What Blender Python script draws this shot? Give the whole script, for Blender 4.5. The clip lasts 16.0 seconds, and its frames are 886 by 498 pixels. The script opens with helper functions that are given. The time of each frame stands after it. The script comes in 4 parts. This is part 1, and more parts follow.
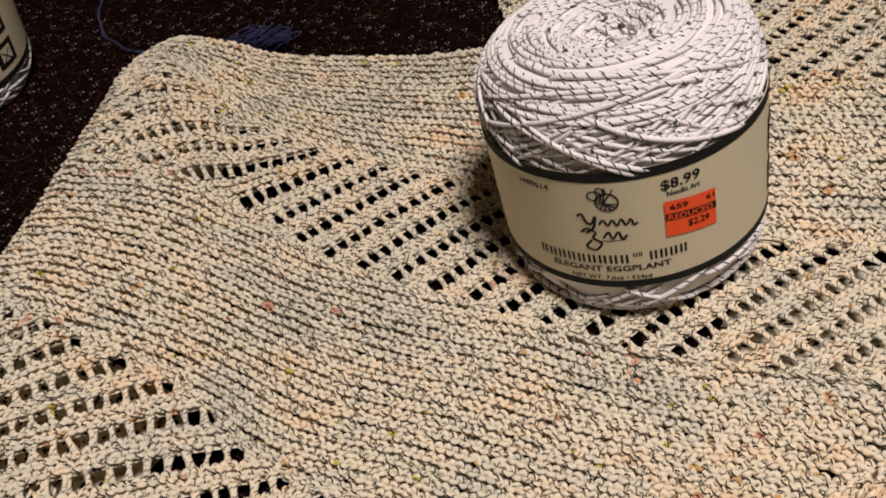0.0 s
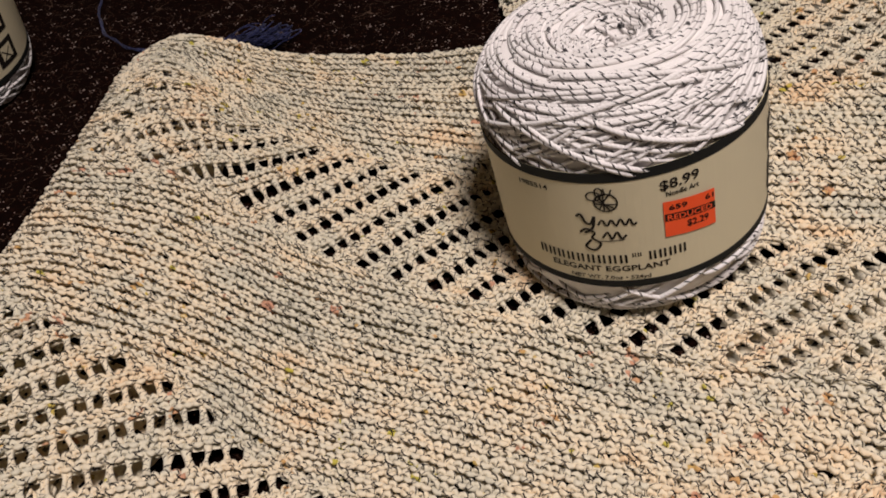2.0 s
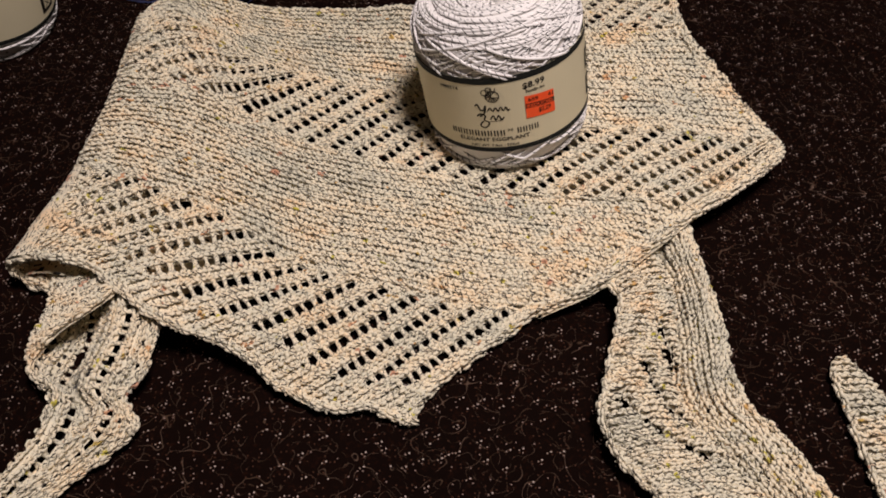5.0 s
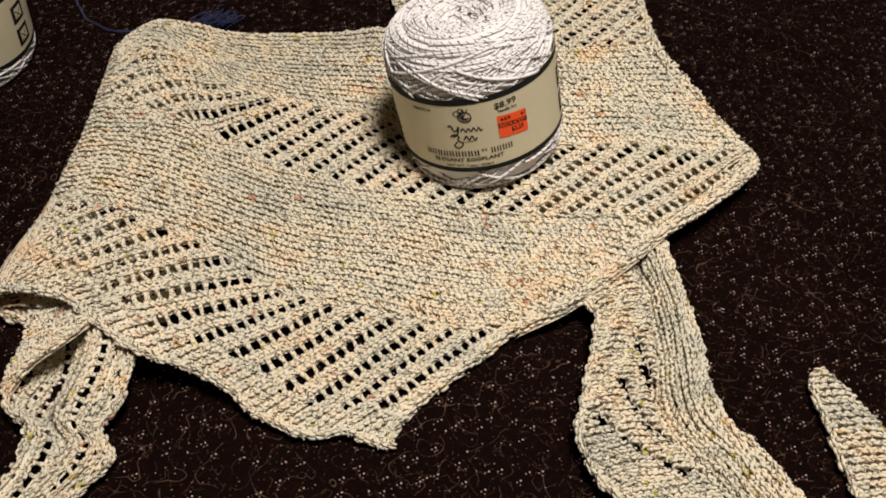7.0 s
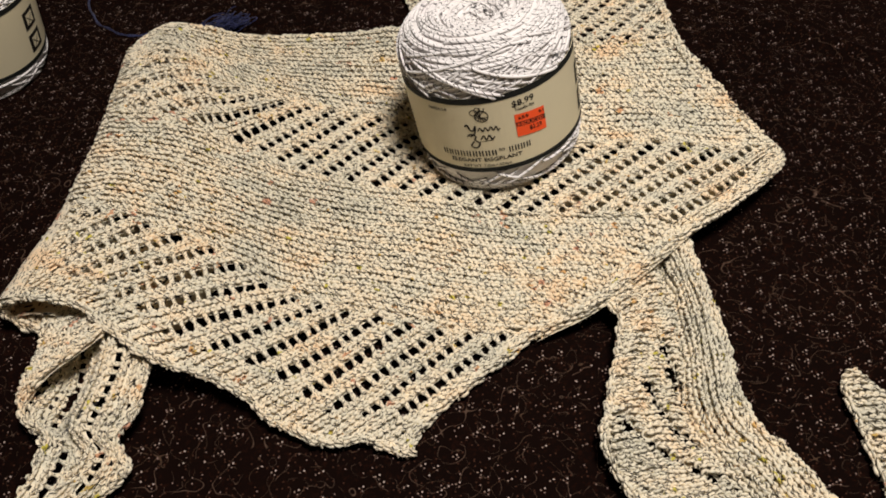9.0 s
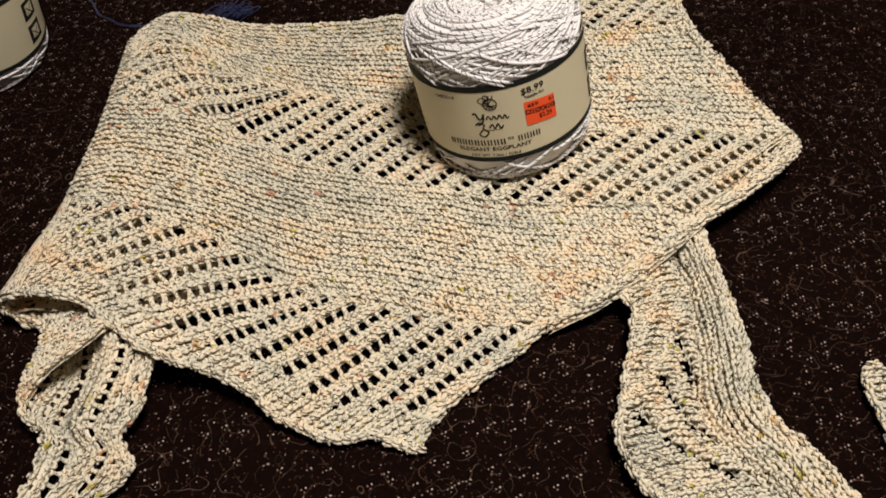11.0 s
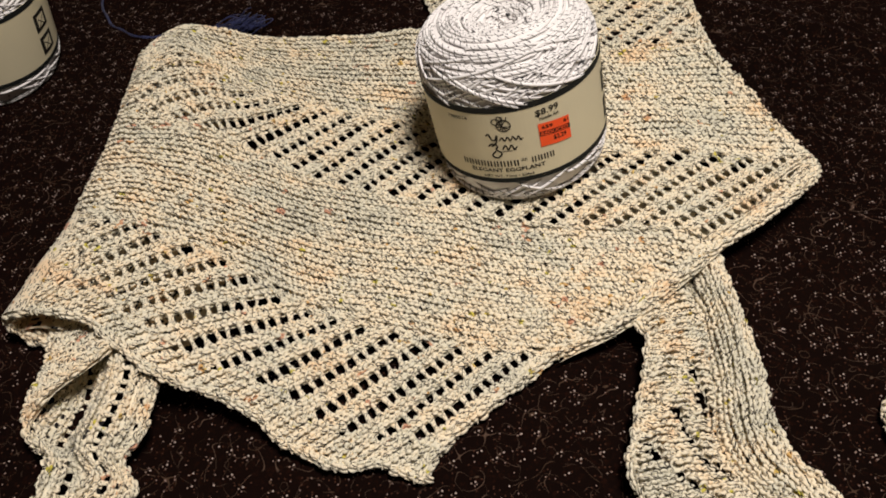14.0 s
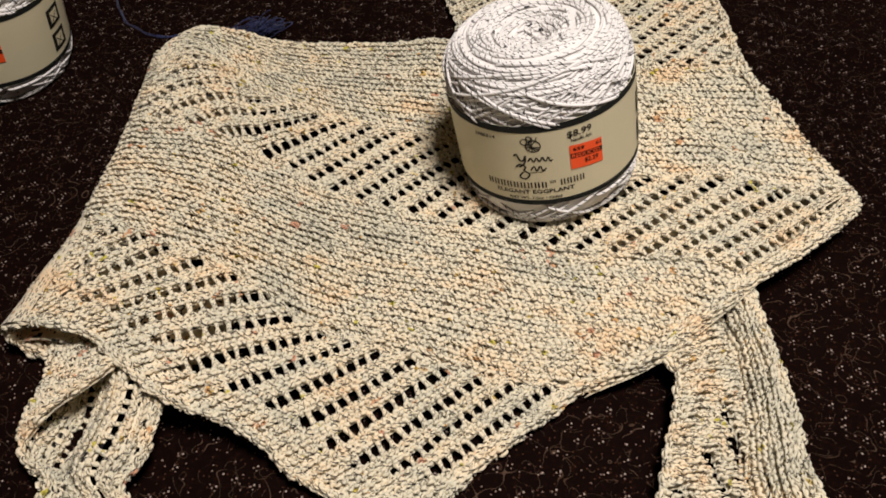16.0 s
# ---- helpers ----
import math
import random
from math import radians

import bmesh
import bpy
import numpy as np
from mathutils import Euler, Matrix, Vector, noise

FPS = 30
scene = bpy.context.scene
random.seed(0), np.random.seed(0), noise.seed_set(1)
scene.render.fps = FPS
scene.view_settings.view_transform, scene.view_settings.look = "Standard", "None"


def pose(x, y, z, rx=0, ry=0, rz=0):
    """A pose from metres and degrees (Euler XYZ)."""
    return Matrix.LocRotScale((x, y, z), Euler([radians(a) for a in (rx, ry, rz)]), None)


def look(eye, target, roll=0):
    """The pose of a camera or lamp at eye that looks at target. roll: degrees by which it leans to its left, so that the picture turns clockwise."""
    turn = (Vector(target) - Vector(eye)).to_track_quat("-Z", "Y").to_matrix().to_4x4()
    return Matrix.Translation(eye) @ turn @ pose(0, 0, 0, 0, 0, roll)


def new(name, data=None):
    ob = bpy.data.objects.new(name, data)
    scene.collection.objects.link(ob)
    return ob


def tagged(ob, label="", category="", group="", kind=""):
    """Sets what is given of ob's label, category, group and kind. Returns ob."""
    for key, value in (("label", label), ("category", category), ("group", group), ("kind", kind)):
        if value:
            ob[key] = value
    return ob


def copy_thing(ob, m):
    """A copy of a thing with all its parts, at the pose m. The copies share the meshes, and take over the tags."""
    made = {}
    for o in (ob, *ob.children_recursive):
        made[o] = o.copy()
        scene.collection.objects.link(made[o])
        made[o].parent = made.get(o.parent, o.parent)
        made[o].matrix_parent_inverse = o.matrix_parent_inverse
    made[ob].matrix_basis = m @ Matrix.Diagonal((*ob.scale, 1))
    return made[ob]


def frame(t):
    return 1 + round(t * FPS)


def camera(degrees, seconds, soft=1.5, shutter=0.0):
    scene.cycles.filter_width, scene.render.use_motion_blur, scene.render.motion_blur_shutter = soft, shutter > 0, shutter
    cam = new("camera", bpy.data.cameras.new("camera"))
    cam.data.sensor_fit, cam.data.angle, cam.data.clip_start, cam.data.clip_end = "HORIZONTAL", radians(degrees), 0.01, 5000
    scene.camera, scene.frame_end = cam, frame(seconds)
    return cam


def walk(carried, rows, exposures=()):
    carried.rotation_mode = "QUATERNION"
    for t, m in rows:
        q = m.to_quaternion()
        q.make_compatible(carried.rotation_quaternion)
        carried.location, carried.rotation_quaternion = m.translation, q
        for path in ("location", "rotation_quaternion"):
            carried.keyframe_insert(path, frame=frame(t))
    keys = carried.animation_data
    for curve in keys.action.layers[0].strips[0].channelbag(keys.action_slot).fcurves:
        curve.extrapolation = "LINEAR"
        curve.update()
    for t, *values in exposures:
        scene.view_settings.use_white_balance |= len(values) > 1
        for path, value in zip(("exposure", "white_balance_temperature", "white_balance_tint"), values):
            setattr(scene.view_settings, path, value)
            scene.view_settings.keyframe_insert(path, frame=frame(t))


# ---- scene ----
cam = camera(58.1, 16.0, 1.8, 0.5)
PATH = [
    (0, (-0.002, 0.05, 0.295), (-0.179, 1.386, -1.183), -6.4),
    (0.5, (-0.001, 0.052, 0.294), (-0.181, 1.385, -1.186), -6.5),
    (1, (-0.001, 0.05, 0.294), (-0.185, 1.385, -1.184), -6.5),
    (1.5, (-0.001, 0.051, 0.296), (-0.179, 1.382, -1.186), -6.4),
    (2, (-0.001, 0.051, 0.296), (-0.182, 1.38, -1.188), -6.5),
    (2.5, (-0.003, 0.05, 0.297), (-0.174, 1.378, -1.189), -6.2),
    (3, (-0.007, 0.04, 0.3), (-0.161, 1.372, -1.184), -5.5),
    (3.2, (-0.009, 0.028, 0.302), (-0.170, 1.357, -1.184), -5.5),
    (3.5, (-0.023, -0.019, 0.341), (-0.092, 1.294, -1.167), -3.1),
    (3.8, (-0.039, -0.072, 0.381), (0.025, 1.198, -1.162), 0.5),
    (4, (-0.037, -0.104, 0.399), (0.052, 1.146, -1.159), 1.3),
    (4.2, (-0.036, -0.122, 0.407), (0.072, 1.127, -1.152), 2.1),
    (6.3, (-0.017, -0.137, 0.422), (0.099, 1.146, -1.108), 1.5),
    (6.5, (-0.016, -0.135, 0.423), (0.101, 1.147, -1.107), 1.1),
    (7, (-0.015, -0.132, 0.42), (0.098, 1.158, -1.104), 0.5),
    (7.5, (-0.015, -0.128, 0.422), (0.076, 1.163, -1.103), -0.5),
    (8, (-0.014, -0.127, 0.42), (0.068, 1.172, -1.099), -1.1),
    (8.5, (-0.013, -0.127, 0.416), (0.066, 1.177, -1.098), -1.5),
    (9, (-0.016, -0.124, 0.413), (0.058, 1.169, -1.111), -1.6),
    (11.5, (-0.018, -0.116, 0.403), (0.038, 1.165, -1.132), -2.6),
    (12, (-0.019, -0.113, 0.405), (0.031, 1.168, -1.13), -2.6),
    (12.5, (-0.019, -0.106, 0.403), (0.022, 1.174, -1.133), -3.0),
    (13, (-0.017, -0.103, 0.409), (0.021, 1.175, -1.129), -3.1),
    (13.5, (-0.017, -0.101, 0.408), (0.014, 1.18, -1.127), -3.1),
    (14, (-0.016, -0.102, 0.406), (0.015, 1.184, -1.126), -2.6),
    (14.5, (-0.018, -0.094, 0.403), (0.017, 1.19, -1.13), -1.4),
    (15, (-0.022, -0.086, 0.4), (0.016, 1.202, -1.129), -0.8),
    (15.5, (-0.025, -0.085, 0.4), (0.011, 1.208, -1.125), -0.3),
    (16, (-0.027, -0.078, 0.397), (-0.001, 1.213, -1.13), -0.6),
]
LIGHT = [(0, -0.33, 6500, 18), (3.0, -0.33, 6500, 18), (3.4, -0.32, 6500, 22), (4.2, -0.32, 6500, 23), (6.3, -0.03, 6480, 11), (16, -0.03, 6480, 11)]
walk(cam, [(t, look(eye, target, roll)) for t, eye, target, roll in PATH], LIGHT)

# ---- light ----
world = bpy.data.worlds.new("room_air")
world.use_nodes = True
world.node_tree.nodes["Background"].inputs["Color"].default_value = (0.80, 0.86, 1.0, 1)
world.node_tree.nodes["Background"].inputs["Strength"].default_value = 0.15
scene.world = world


def area_lamp(name, eye, target, size, power, colour):
    data = bpy.data.lights.new(name, "AREA")
    data.shape, data.size, data.energy, data.color = "DISK", size, power, colour
    ob = new(name, data)
    ob.matrix_world = look(eye, target)
    return ob


area_lamp("ceiling_lamp", (0.155, 0.06, 1.10), (0.01, 0.28, 0.0), 0.26, 15.2, (1.0, 0.925, 0.855))


# ---- materials ----
def material(name, rough=0.8):
    m = bpy.data.materials.new(name)
    m.use_nodes = True
    m.node_tree.nodes["Principled BSDF"].inputs["Roughness"].default_value = rough
    return m, m.node_tree.nodes, m.node_tree.links, m.node_tree.nodes["Principled BSDF"]


def math_node(nodes, links, op, a, b=None, c=None):
    n = nodes.new("ShaderNodeMath")
    n.operation = op
    for i, v in enumerate((a, b, c)):
        if v is None:
            continue
        if isinstance(v, (int, float)):
            n.inputs[i].default_value = v
        else:
            links.new(v, n.inputs[i])
    return n.outputs[0]


def mix_node(nodes, links, fac, a, b):
    n = nodes.new("ShaderNodeMix")
    n.data_type = "RGBA"
    for i, v in ((0, fac), (6, a), (7, b)):
        if isinstance(v, (int, float)):
            n.inputs[i].default_value = v
        elif isinstance(v, tuple):
            n.inputs[i].default_value = (*v, 1)
        else:
            links.new(v, n.inputs[i])
    return n.outputs[2]


def noise_node(nodes, links, vec, scale, detail=2.0, rough=0.5):
    n = nodes.new("ShaderNodeTexNoise")
    n.inputs["Scale"].default_value, n.inputs["Detail"].default_value, n.inputs["Roughness"].default_value = scale, detail, rough
    links.new(vec, n.inputs["Vector"])
    return n.outputs["Fac"]


def ramp_node(nodes, links, fac, stops):
    n = nodes.new("ShaderNodeValToRGB")
    while len(n.color_ramp.elements) < len(stops):
        n.color_ramp.elements.new(0.5)
    for e, (p, col) in zip(n.color_ramp.elements, stops):
        e.position, e.color = p, (*col, 1)
    links.new(fac, n.inputs[0])
    return n.outputs[0]


def smooth_step(nodes, links, value, lo, hi):
    n = nodes.new("ShaderNodeMapRange")
    n.interpolation_type = "SMOOTHSTEP"
    links.new(value, n.inputs[0])
    n.inputs[1].default_value, n.inputs[2].default_value = lo, hi
    return n.outputs[0]


def bump_node(nodes, links, bsdf, height, strength, distance):
    n = nodes.new("ShaderNodeBump")
    n.inputs["Strength"].default_value, n.inputs["Distance"].default_value = strength, distance
    links.new(height, n.inputs["Height"])
    links.new(n.outputs[0], bsdf.inputs["Normal"])


def yarn_material(name, tints, fleck, dark, dark_turns, dark_width, dark_share, fine=0.6, spots=115):
    """Plied yarn: dyed stretches, a dark binding thread wound round it, bright flecks, fuzzy relief."""
    m, nodes, links, bsdf = material(name, 0.92)
    pos = nodes.new("ShaderNodeTexCoord").outputs["Object"]
    geo = nodes.new("ShaderNodeNewGeometry")
    island = math_node(nodes, links, "FRACT", math_node(nodes, links, "ADD", geo.outputs["Random Per Island"], nodes.new("ShaderNodeObjectInfo").outputs["Random"]))
    uv = nodes.new("ShaderNodeSeparateXYZ")
    links.new(nodes.new("ShaderNodeUVMap").outputs[0], uv.inputs[0])
    # dyed stretches follow the rows of the knitting
    turn_to_rows = nodes.new("ShaderNodeMapping")
    turn_to_rows.inputs["Rotation"].default_value = (0, 0, 0.33)
    links.new(pos, turn_to_rows.inputs["Vector"])
    stretch = nodes.new("ShaderNodeVectorMath")
    stretch.operation = "MULTIPLY"
    stretch.inputs[1].default_value = (24, 62, 50)
    links.new(turn_to_rows.outputs[0], stretch.inputs[0])
    streak = noise_node(nodes, links, stretch.outputs[0], 1.0, 3, 0.65)
    cloud = noise_node(nodes, links, pos, 17, 2, 0.6)
    patch = math_node(nodes, links, "MULTIPLY_ADD", streak, 0.62, math_node(nodes, links, "MULTIPLY", cloud, 0.38))
    jitter = math_node(nodes, links, "MULTIPLY_ADD", island, 0.09, -0.045)
    patch = math_node(nodes, links, "ADD", patch, jitter)
    col = ramp_node(nodes, links, patch, tints)
    grain = noise_node(nodes, links, pos, 1500, 2)
    col = mix_node(nodes, links, math_node(nodes, links, "MULTIPLY", grain, 0.18), col, tuple(v * 0.7 for v in tints[2][1]))
    # rare single stitches in a bright dye
    spot = noise_node(nodes, links, pos, spots, 1)
    rare = smooth_step(nodes, links, math_node(nodes, links, "MULTIPLY_ADD", island, 0.14, spot), 0.775, 0.805)
    hue = ramp_node(nodes, links, noise_node(nodes, links, pos, 23, 1), fleck)
    col = mix_node(nodes, links, math_node(nodes, links, "MULTIPLY", rare, 0.9), col, hue)
    # binding thread
    turn = math_node(nodes, links, "FRACT", math_node(nodes, links, "MULTIPLY_ADD", uv.outputs[0], dark_turns, uv.outputs[1]))
    thread = math_node(nodes, links, "LESS_THAN", turn, dark_width)
    where = smooth_step(nodes, links, math_node(nodes, links, "MULTIPLY_ADD", island, 0.25, noise_node(nodes, links, pos, 140, 2)), dark_share, dark_share + 0.1)
    col = mix_node(nodes, links, math_node(nodes, links, "MULTIPLY", thread, where), col, dark)
    # a finer second thread, wound the other way
    turn = math_node(nodes, links, "FRACT", math_node(nodes, links, "MULTIPLY_ADD", uv.outputs[0], -1.6 * dark_turns, uv.outputs[1]))
    hair = math_node(nodes, links, "LESS_THAN", turn, dark_width * fine)
    where = smooth_step(nodes, links, noise_node(nodes, links, pos, 210, 2), 0.44, 0.52)
    col = mix_node(nodes, links, math_node(nodes, links, "MULTIPLY", math_node(nodes, links, "MULTIPLY", hair, where), 0.9), col, dark)
    links.new(col, bsdf.inputs["Base Color"])
    bsdf.inputs["Sheen Weight"].default_value = 0.15
    bsdf.inputs["Specular IOR Level"].default_value = 0.15
    ply = math_node(nodes, links, "SINE", math_node(nodes, links, "MULTIPLY", math_node(nodes, links, "MULTIPLY_ADD", uv.outputs[0], 1.6, uv.outputs[1]), 12.566))
    bump_node(nodes, links, bsdf, math_node(nodes, links, "MULTIPLY_ADD", grain, 0.8, math_node(nodes, links, "MULTIPLY", ply, 0.2)), 0.5, 0.0005)
    return m


KNIT = yarn_material("speckled_cream_yarn",
                     [(0.34, (0.62, 0.59, 0.47)), (0.43, (0.74, 0.69, 0.54)), (0.50, (0.82, 0.735, 0.56)), (0.58, (0.87, 0.74, 0.53)), (0.66, (0.87, 0.64, 0.40))],
                     [(0.42, (0.50, 0.44, 0.03)), (0.52, (0.60, 0.34, 0.10)), (0.60, (0.58, 0.28, 0.17))], (0.010, 0.008, 0.008), 1.0, 0.125, 0.41, 0.75)
WHITE_YARN = yarn_material("white_yarn_black_thread",
                           [(0.2, (0.73, 0.69, 0.67)), (0.4, (0.80, 0.77, 0.75)), (0.5, (0.84, 0.81, 0.79)), (0.6, (0.82, 0.78, 0.77)), (0.8, (0.75, 0.69, 0.69))],
                           [(0.42, (0.01, 0.01, 0.012)), (0.52, (0.01, 0.01, 0.012)), (0.60, (0.015, 0.01, 0.015))], (0.006, 0.006, 0.008), 1.0, 0.14, 0.49, 0.0, 190)
BLUE_YARN = yarn_material("blue_yarn", [(0.3, (0.006, 0.008, 0.028)), (0.42, (0.011, 0.014, 0.05)), (0.5, (0.018, 0.022, 0.075)), (0.58, (0.035, 0.042, 0.12)), (0.7, (0.08, 0.10, 0.20))],
                          [(0.4, (0.10, 0.12, 0.24)), (0.5, (0.10, 0.12, 0.24)), (0.6, (0.05, 0.05, 0.15))], (0.005, 0.005, 0.02), 1.0, 0.2, 0.4)


def cotton_material():
    m, nodes, links, bsdf = material("printed_brown_cotton", 0.85)
    pos = nodes.new("ShaderNodeTexCoord").outputs["Object"]
    cloud = noise_node(nodes, links, pos, 9, 3)
    col = mix_node(nodes, links, cloud, (0.0026, 0.0010, 0.0007), (0.0068, 0.0026, 0.0018))
    mottle = noise_node(nodes, links, pos, 260, 3, 0.7)
    col = mix_node(nodes, links, math_node(nodes, links, "MULTIPLY", smooth_step(nodes, links, mottle, 0.5, 0.75), 0.3), col, (0.030, 0.0095, 0.0052))
    for scale, level, width, colour in ((48, 0.50, 0.0040, (0.078, 0.048, 0.034)), (60, 0.57, 0.0044, (0.058, 0.034, 0.022)), (76, 0.44, 0.0044, (0.066, 0.042, 0.030))):
        field = noise_node(nodes, links, pos, scale, 0.6)
        off = math_node(nodes, links, "ABSOLUTE", math_node(nodes, links, "SUBTRACT", field, level))
        line = math_node(nodes, links, "SUBTRACT", 1.0, smooth_step(nodes, links, off, width * 0.4, width))
        gate = smooth_step(nodes, links, noise_node(nodes, links, pos, scale * 2.1, 1), 0.42, 0.52)
        col = mix_node(nodes, links, math_node(nodes, links, "MULTIPLY", line, gate), col, colour)
    # sprigs of three dots, and single dots between them
    for scale, size, share, colour, shift in ((88, 0.050, 0.62, (0.36, 0.28, 0.25), (0, 0)), (88, 0.044, 0.55, (0.24, 0.17, 0.14), (0.0023, 0.0009)), (88, 0.040, 0.42, (0.20, 0.14, 0.12), (0.0006, 0.0025)),
                                              (190, 0.085, 0.25, (0.22, 0.15, 0.13), (0, 0)), (330, 0.16, 0.25, (0.05, 0.022, 0.014), (0, 0))):
        moved = nodes.new("ShaderNodeMapping")
        moved.inputs["Location"].default_value = (*shift, 0)
        links.new(pos, moved.inputs["Vector"])
        cell = nodes.new("ShaderNodeTexVoronoi")
        cell.inputs["Scale"].default_value = scale
        cell.voronoi_dimensions = "2D"
        links.new(moved.outputs[0], cell.inputs["Vector"])
        dot = math_node(nodes, links, "LESS_THAN", cell.outputs["Distance"], size)
        pick = nodes.new("ShaderNodeSeparateColor")
        links.new(cell.outputs["Color"], pick.inputs[0])
        dot = math_node(nodes, links, "MULTIPLY", dot, math_node(nodes, links, "LESS_THAN", pick.outputs[0], share))
        col = mix_node(nodes, links, dot, col, colour)
    links.new(col, bsdf.inputs["Base Color"])
    bsdf.inputs["Specular IOR Level"].default_value = 0.03
    weave = noise_node(nodes, links, pos, 900, 2)
    bump_node(nodes, links, bsdf, weave, 0.35, 0.0006)
    return m


def paper_material(name, colour, rough, tone=0.12, relief=0.1):
    m, nodes, links, bsdf = material(name, rough)
    pos = nodes.new("ShaderNodeTexCoord").outputs["Object"]
    col = mix_node(nodes, links, math_node(nodes, links, "MULTIPLY", noise_node(nodes, links, pos, 60, 4, 0.6), tone * 2), colour, tuple(v * 0.75 for v in colour))
    links.new(col, bsdf.inputs["Base Color"])
    bsdf.inputs["Specular IOR Level"].default_value = 0.2 if max(colour) < 0.1 else 0.45
    bump_node(nodes, links, bsdf, noise_node(nodes, links, pos, 180, 3), relief, 0.0006)
    return m


COTTON = cotton_material()
LABEL = paper_material("cream_label_card", (0.69, 0.615, 0.42), 0.5)
BAND = paper_material("charcoal_print", (0.011, 0.012, 0.011), 0.7)
INK = paper_material("dark_ink", (0.013, 0.010, 0.008), 0.7)
STICKER = paper_material("orange_sticker", (1.0, 0.10, 0.018), 0.45, 0.05)
PLASTER = paper_material("cream_plaster", (0.55, 0.46, 0.36), 0.9)
CARPET = paper_material("dull_floor", (0.22, 0.17, 0.12), 0.95)


# ---- mesh helpers ----
class Buf:
    """Collects quads with a uv for each corner."""

    def __init__(self):
        self.v, self.f, self.uv, self.n = [], [], [], 0

    def add(self, verts, faces, uvs):
        self.v.append(verts.reshape(-1, 3))
        self.f.append(faces.reshape(-1, 4) + self.n)
        self.uv.append(uvs.reshape(-1, 2))
        self.n += len(self.v[-1])

    def mesh(self, name, mat, smooth=True):
        v, f, uv = np.concatenate(self.v), np.concatenate(self.f), np.concatenate(self.uv)
        me = bpy.data.meshes.new(name)
        me.from_pydata(v.tolist(), [], f.tolist())
        layer = me.uv_layers.new(name="yarn")
        layer.data.foreach_set("uv", uv.astype(np.float32).ravel())
        me.polygons.foreach_set("use_smooth", np.full(len(f), smooth))
        me.materials.append(mat)
        me.update()
        return me


def child(name, mesh, parent, label=""):
    ob = new(name, mesh)
    ob.parent = parent
    return tagged(ob, label)


def part(name, bm, mat, parent, label="", smooth=False):
    me = bpy.data.meshes.new(name)
    bm.to_mesh(me)
    bm.free()
    me.polygons.foreach_set("use_smooth", np.full(len(me.polygons), smooth))
    me.materials.append(mat)
    return child(name, me, parent, label)


def thing(name, label, category, group="", kind="", m=None):
    ob = new(name)
    ob.empty_display_size = 0.02
    if m is not None:
        ob.matrix_world = m
    return tagged(ob, label, category, group, kind)


def spline(pts, n):
    """n points evenly along a smooth curve through pts."""
    p = np.array(pts, float)
    p = np.vstack([2 * p[0] - p[1], p, 2 * p[-1] - p[-2]])
    t = np.linspace(0, 1, 24, endpoint=False)[:, None]
    out = []
    for a, b, c, d in zip(p, p[1:], p[2:], p[3:]):
        out.append(0.5 * (2 * b + (c - a) * t + (2 * a - 5 * b + 4 * c - d) * t ** 2 + (3 * b - a - 3 * c + d) * t ** 3))
    out = np.vstack(out + [p[-2:-1]])
    s = np.r_[0, np.cumsum(np.linalg.norm(np.diff(out, axis=0), axis=1))]
    w = np.linspace(0, s[-1], n)
    return np.stack([np.interp(w, s, out[:, k]) for k in range(3)], 1)


def unit(a):
    return a / np.maximum(np.linalg.norm(a, axis=-1, keepdims=True), 1e-9)


def tubes(buf, paths, radius, sides=6, turns=1.0):
    """Round strands along paths (strands, points, 3); radius a number or one a strand."""
    paths = np.asarray(paths, float)
    k, n = paths.shape[:2]
    tan = unit(np.gradient(paths, axis=1))
    ref = np.where(np.abs(tan[..., 2:3]) < 0.9, np.array([0, 0, 1.0]), np.array([1.0, 0, 0]))
    side = unit(np.cross(tan, ref))
    up = np.cross(side, tan)
    ang = np.linspace(0, 2 * np.pi, sides, endpoint=False)
    r = np.broadcast_to(np.asarray(radius, float), (k,)) if np.ndim(radius) < 2 else np.asarray(radius)
    r = r[:, None, None, None] if r.ndim == 1 else r[:, :, None, None]
    ring = np.cos(ang)[None, None, :, None] * side[:, :, None] + np.sin(ang)[None, None, :, None] * up[:, :, None]
    verts = paths[:, :, None] + r * ring
    i, j = np.meshgrid(np.arange(n - 1), np.arange(sides), indexing="ij")
    j2 = (j + 1) % sides
    face = np.stack([i * sides + j, i * sides + j2, (i + 1) * sides + j2, (i + 1) * sides + j], -1).reshape(-1, 4)
    faces = face[None] + (np.arange(k) * n * sides)[:, None, None]
    length = np.concatenate([np.zeros((k, 1)), np.cumsum(np.linalg.norm(np.diff(paths, axis=1), axis=2), 1)], 1) / 0.0042 * turns
    length = length + np.random.rand(k, 1)
    fi, fj = i.ravel(), j.ravel()
    u = np.stack([length[:, fi], length[:, fi], length[:, fi + 1], length[:, fi + 1]], -1)
    w = np.broadcast_to(np.stack([fj, fj + 1, fj + 1, fj], -1)[None] / sides, u.shape)
    buf.add(verts, faces, np.stack([u, w], -1))


